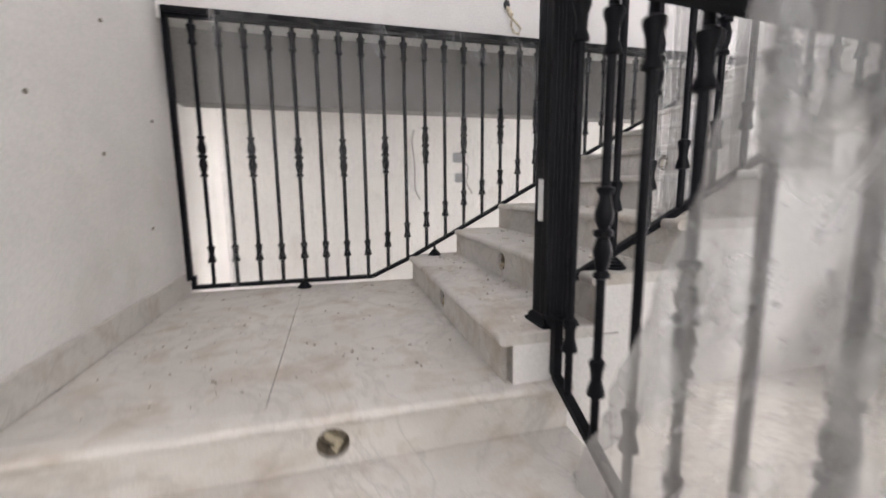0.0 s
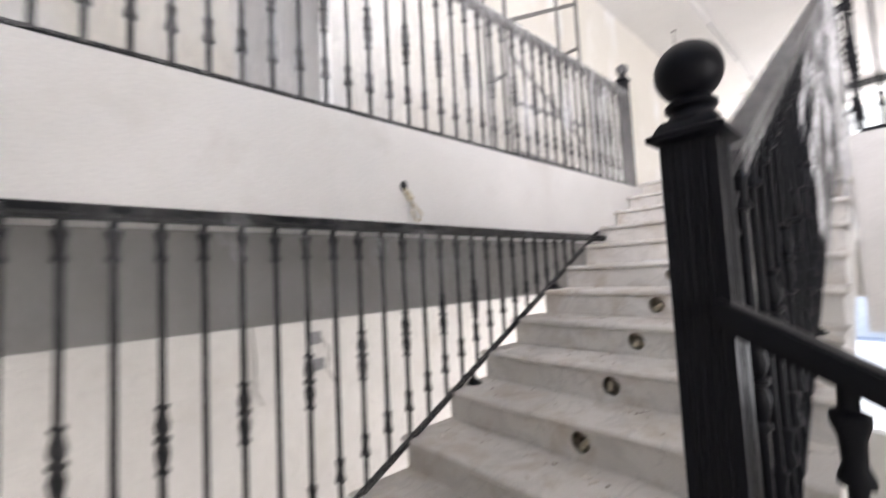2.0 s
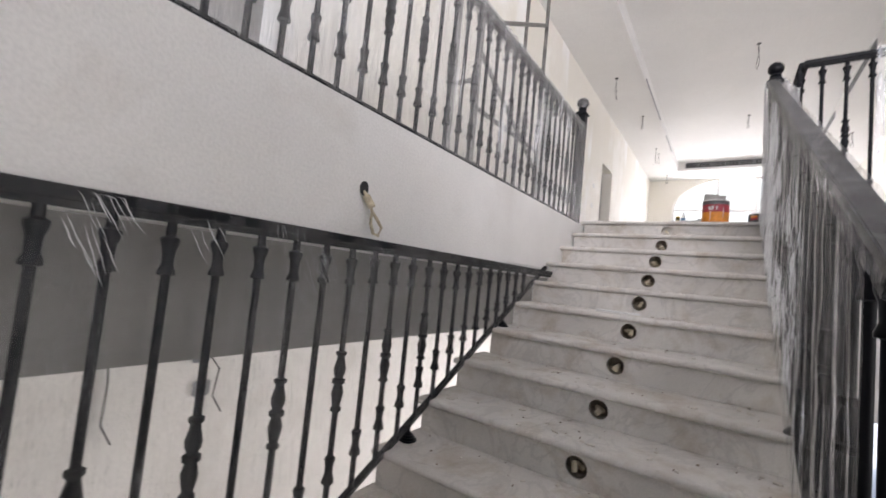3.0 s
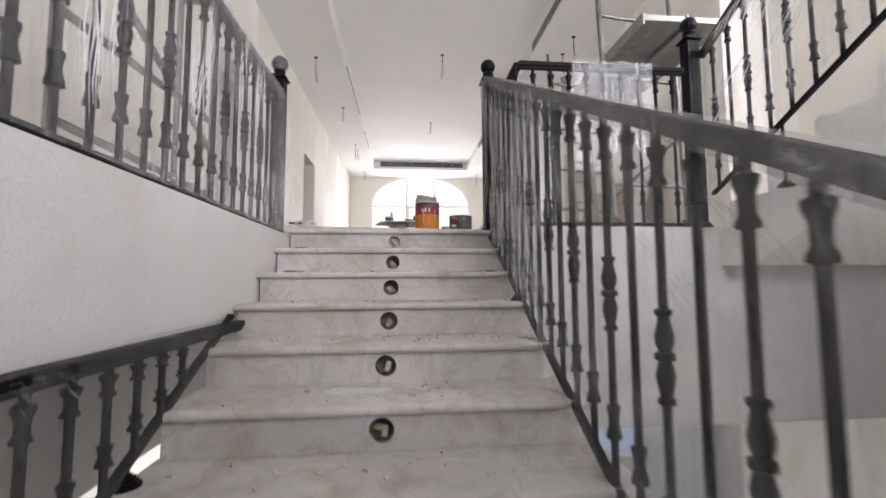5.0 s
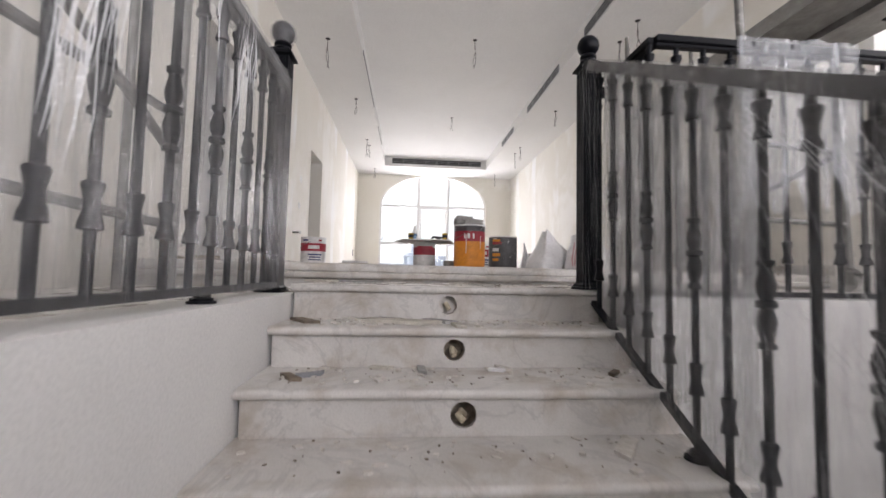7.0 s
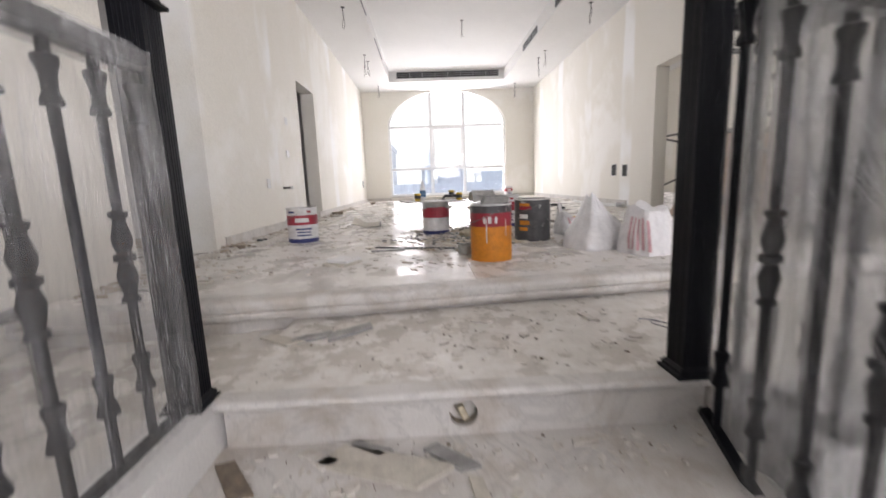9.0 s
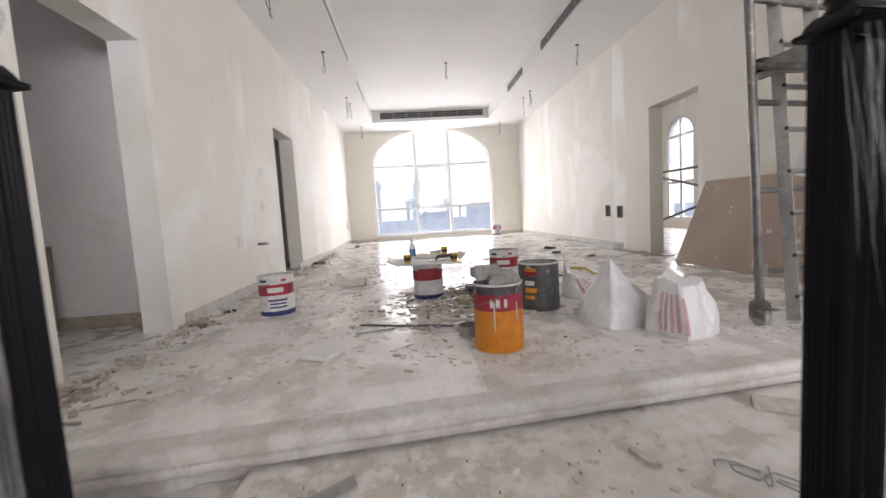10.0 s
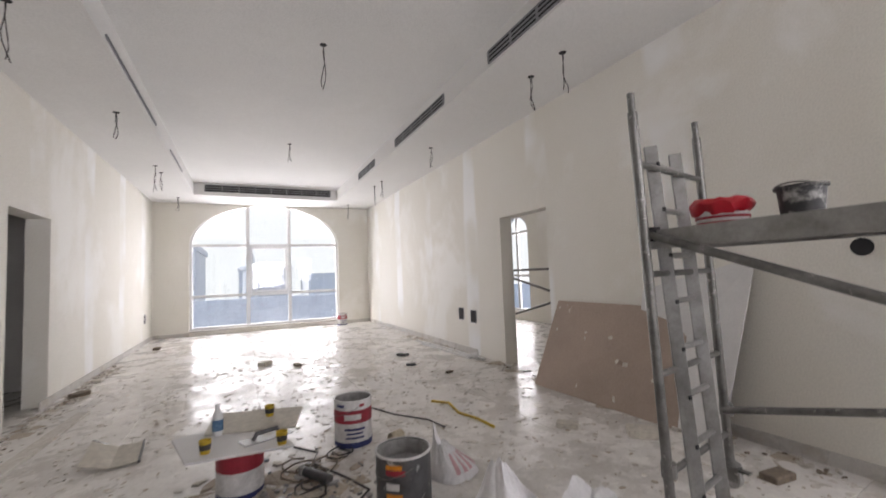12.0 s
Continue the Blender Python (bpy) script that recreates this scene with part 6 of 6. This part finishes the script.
flakes("plaster_chips", "white plaster chips scattered over the marble strip", PLASTER, 170, 1, on_strip, 0.026, 0.002)
flakes("brown_chips", "brown mortar crumbs scattered over the marble strip", DIRT, 60, 2, on_strip, 0.008, 0.005)
flakes("plaster_flakes", "pale plaster flakes scattered over the hall floor", PLASTER, 2600, 3, on_hall, 0.030, 0.006)
flakes("dust_flakes", "gray-brown dusty flakes scattered over the hall floor", SMEAR, 1300, 15, on_hall, 0.026, 0.004)
flakes("corner_rubble", "broken brown wall rubble at the end of the hall wall", SMEAR, 120, 16, by_corner, 0.032, 0.03)
flakes("corner_chips", "pale chips of plaster at the end of the hall wall", PLASTER, 130, 17, by_corner, 0.035, 0.02)
flakes("dark_crumbs", "brown crumbs scattered over the hall floor", DIRT, 320, 4, on_hall, 0.014, 0.006)
flakes("wall_foot_rubble", "brown rubble along the foot of the hall walls", DIRT, 220, 5, by_walls, 0.024, 0.015)
flakes("wall_foot_chips", "pale rubble along the foot of the hall walls", PLASTER, 300, 6, by_walls, 0.045, 0.025)
flakes("scrap_heap", "heap of torn pale scraps among the paint cans", PAPER, 170, 7, on_heap, 0.055, 0.012)
flakes("metal_scraps", "crumpled foil scraps among the paint cans", ALU, 130, 8, on_heap, 0.035, 0.02)
flakes("dirt_smears", "brown dust smears on the floor among the paint cans", SMEAR, 90, 12, on_heap, 0.12, 0.0012)
flakes("dust_smears", "brown dust smears along the foot of the walls", SMEAR, 130, 13, by_walls, 0.12, 0.0012)
flakes("stair_chips", "white chips scattered over the stair treads", PLASTER, 420, 9, on_steps, 0.022, 0.009)
flakes("stair_crumbs", "brown crumbs scattered over the stair treads", DIRT, 280, 10, on_steps, 0.007, 0.006)
flakes("landing_crumbs", "dark crumbs scattered over the landing", DIRT, 150, 11, on_landing, 0.007, 0.004)
flakes("landing_chips", "pale chips scattered over the landing", PLASTER, 60, 14, on_landing, 0.014, 0.005)
for x, y, z, s, a, label, m in ((3.45, -0.02, 12 * R, 0.07, 10, "broken tile piece on a stair tread", PAPER), (3.22, 0.62, 11 * R, 0.06, 40, "brick chip on a stair tread", DIRT), (2.98, -0.52, 10 * R, 0.10, -35, "white splinter on a stair tread", PLASTER),
                          (3.56, 0.66, 12 * R, 0.10, 40, "brown wood scrap on a stair tread", DIRT), (2.32, 0.1, 8 * R, 0.13, 85, "white plastic strip on a stair tread", PVC), (3.66, 0.29, 12 * R, 0.07, 65, "gray plaster sliver on a stair tread", CEMENT),
                          (3.63, 0.44, 12 * R, 0.07, 60, "pale plaster lump on a stair tread", PLASTER), (3.58, 0.24, 12 * R, 0.20, 72, "long pale splinter on a stair tread", PAPER), (3.64, -0.37, 12 * R, 0.05, 100, "broken white tile on a stair tread", PLASTER),
                          (3.60, 0.05, 12 * R, 0.09, 50, "thin gray splinter on a stair tread", CEMENT), (3.34, 0.14, 11 * R, 0.06, 5, "gray tile piece on a stair tread", CEMENT), (3.37, 0.30, 11 * R, 0.05, 80, "pale tile piece on a stair tread", PAPER), (3.37, -0.20, 11 * R, 0.045, 30, "pale tile piece on a stair tread", PLASTER),
                          (3.34, -0.17, 11 * R, 0.04, 85, "small white stub on a stair tread", PVC), (3.29, -0.64, 11 * R, 0.05, -40, "brown wood chip on a stair tread", DIRT), (3.26, 0.56, 11 * R, 0.06, 120, "blue-gray tile piece on a stair tread", GRILLE),
                          (4.294, -0.136, TOP, 0.05, 70, "broken white tile on the strip", PLASTER), (4.18, 0.72, TOP, 0.11, 60, "thin pale splinter on the strip", PAPER), (4.20, 0.60, TOP, 0.09, 115, "thin gray splinter on the strip", CEMENT),
                          (4.28, -0.62, TOP, 0.06, 15, "broken white tile on the strip", PLASTER), (4.25, 0.45, TOP, 0.12, -50, "gray splinter on the strip", CEMENT)):
    bm = bmesh.new()
    add_prism(bm, [(-s, -s * 0.25), (s * 0.8, -s * 0.3), (s, s * 0.2), (-s * 0.6, s * 0.3)], "z", 0.001, 0.014)
    ob = solid("broken_piece", bm, m, label, "debris", group="broken pieces")
    ob.matrix_basis = pose(x, y, z, 0, 0, a)

bm = bmesh.new()
add_tube(bm, [(4.20 - 0.0045 * k + 0.035 * math.sin(0.9 * k), -0.86 - 0.004 * k + 0.045 * math.cos(0.62 * k), TOP + 0.006 + 0.004 * (k % 2)) for k in range(36)], 0.0026, 6)
solid("floor_wire", bm, GRILLE, "gray wire tangle lying on the marble strip", "wire", smooth=True)
bm = bmesh.new()
add_bar(bm, (4.56, -1.26, TOP + 0.014), (4.40, -1.50, TOP + 0.014), 0.10, 0.026)
solid("loose_plank", bm, PAPER, "short pale plank lying against the kerb", "plank", bevel=0.003, seg=1)

# ---- in the dim passage ----
bm = bmesh.new()
add_bar(bm, (6.45, 3.05, HALL + 0.004), (6.505, 3.07, 2.95), 0.097, 0.026)
solid("timber_plank", bm, WOOD, "dark worn timber plank leaning on the passage wall", "plank", bevel=0.003)
bm = bmesh.new()
add_box(bm, 6.526, 6.539, LWALL + 0.23, 4.39, HALL - 0.005, HALL + 0.095)
solid("baseboard", bm, SMEAR, "dusty brown tile skirting of the passage", "baseboard", "structure", bevel=0.002)

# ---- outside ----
# haze of the distance is put into the ground's pale blue-gray colour
HAZY_GROUND = surface("haze_tinted_ground", (0.50, 0.52, 0.55), (0.42, 0.44, 0.48), 0.3, (0.9, 1.0), 0.1, 5)
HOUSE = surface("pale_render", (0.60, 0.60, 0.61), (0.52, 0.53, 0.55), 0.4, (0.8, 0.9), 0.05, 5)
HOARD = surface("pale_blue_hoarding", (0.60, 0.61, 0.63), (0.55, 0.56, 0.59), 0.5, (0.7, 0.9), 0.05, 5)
bm = bmesh.new()
bmesh.ops.create_grid(bm, x_segments=4, y_segments=4, size=1500, matrix=Matrix.Translation((0, 0, LOW - 0.6)))
solid("ground", bm, HAZY_GROUND, "flat ground reaching the horizon, tinted pale for distant haze", "ground", "structure")


def house(x, y, w, d, h, label, wins):
    t = thing("house", label, "house", (x, y, LOW - 0.6), "houses outside")
    bm = bmesh.new()
    add_box(bm, 0, d, -w / 2, w / 2, 0, h)
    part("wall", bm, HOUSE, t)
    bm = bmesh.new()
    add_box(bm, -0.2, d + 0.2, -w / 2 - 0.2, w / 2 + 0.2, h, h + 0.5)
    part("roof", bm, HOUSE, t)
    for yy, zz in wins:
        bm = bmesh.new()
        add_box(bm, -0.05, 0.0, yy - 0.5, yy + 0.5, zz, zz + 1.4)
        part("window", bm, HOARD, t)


house(42, 9.0, 11, 10, 8.6, "pale flat-roofed house beyond the boundary wall", [(-3, 4.6), (2, 4.6)])
house(85, -22, 22, 12, 6.6, "low pale house in the distance", [(-6, 3.5), (0, 3.5), (5, 3.5)])
house(95, -4, 10, 9, 8.2, "pale two-storey house in the distance", [(-2, 4), (2, 4)])
house(110, -44, 24, 12, 7.5, "far pale house in the haze", [(-6, 4), (3, 4)])
t = thing("tower", "slim pale tower with a pointed top in the haze", "tower", (88, -1.0, LOW - 0.6))
bm = bmesh.new()
add_lathe(bm, [(1.3, 0), (1.2, 8.0), (1.7, 8.2), (1.7, 8.8), (0.9, 9.0), (0.8, 10.6), (0.3, 11.6), (0.02, 13.0)], 16)
part("shaft", bm, HOUSE, t, smooth=True)
bm = bmesh.new()
add_box(bm, 26, 26.3, -40, 40, LOW - 0.6, 2.75)
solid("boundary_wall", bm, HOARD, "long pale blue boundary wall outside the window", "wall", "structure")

HAZE = bpy.data.materials.new("bright_hazy_sky")
HAZE.use_nodes = True
glow = node(HAZE.node_tree, "ShaderNodeEmission", Strength=0.62)
glow.inputs["Color"].default_value = (0.94, 0.97, 1.0, 1)
HAZE.node_tree.links.new(glow.outputs[0], HAZE.node_tree.nodes["Material Output"].inputs["Surface"])
bm = bmesh.new()
rim = [[bm.verts.new((170 * math.cos(a), 170 * math.sin(a), z)) for a in [radians(-115 + 155 * k / 24) for k in range(25)]] for z in (LOW - 0.5, 110)]
for k in range(24):
    bm.faces.new((rim[0][k], rim[0][k + 1], rim[1][k + 1], rim[1][k]))
solid("backdrop", bm, HAZE, "bright hazy white sky beyond the houses", "sky", "structure", smooth=True)

# ---- bring the drawing to metres ----
for ob in scene.objects:
    if ob.parent is None and ob is not cam and ob.type != "LIGHT":
        ob.matrix_basis = Matrix.Scale(UNIT, 4) @ ob.matrix_basis
for ob in scene.objects:
    if ob.type == "LIGHT":
        ob.location = ob.location * UNIT
        if ob.data.type == "AREA":
            ob.data.size, ob.data.size_y = ob.data.size * UNIT, ob.data.size_y * UNIT
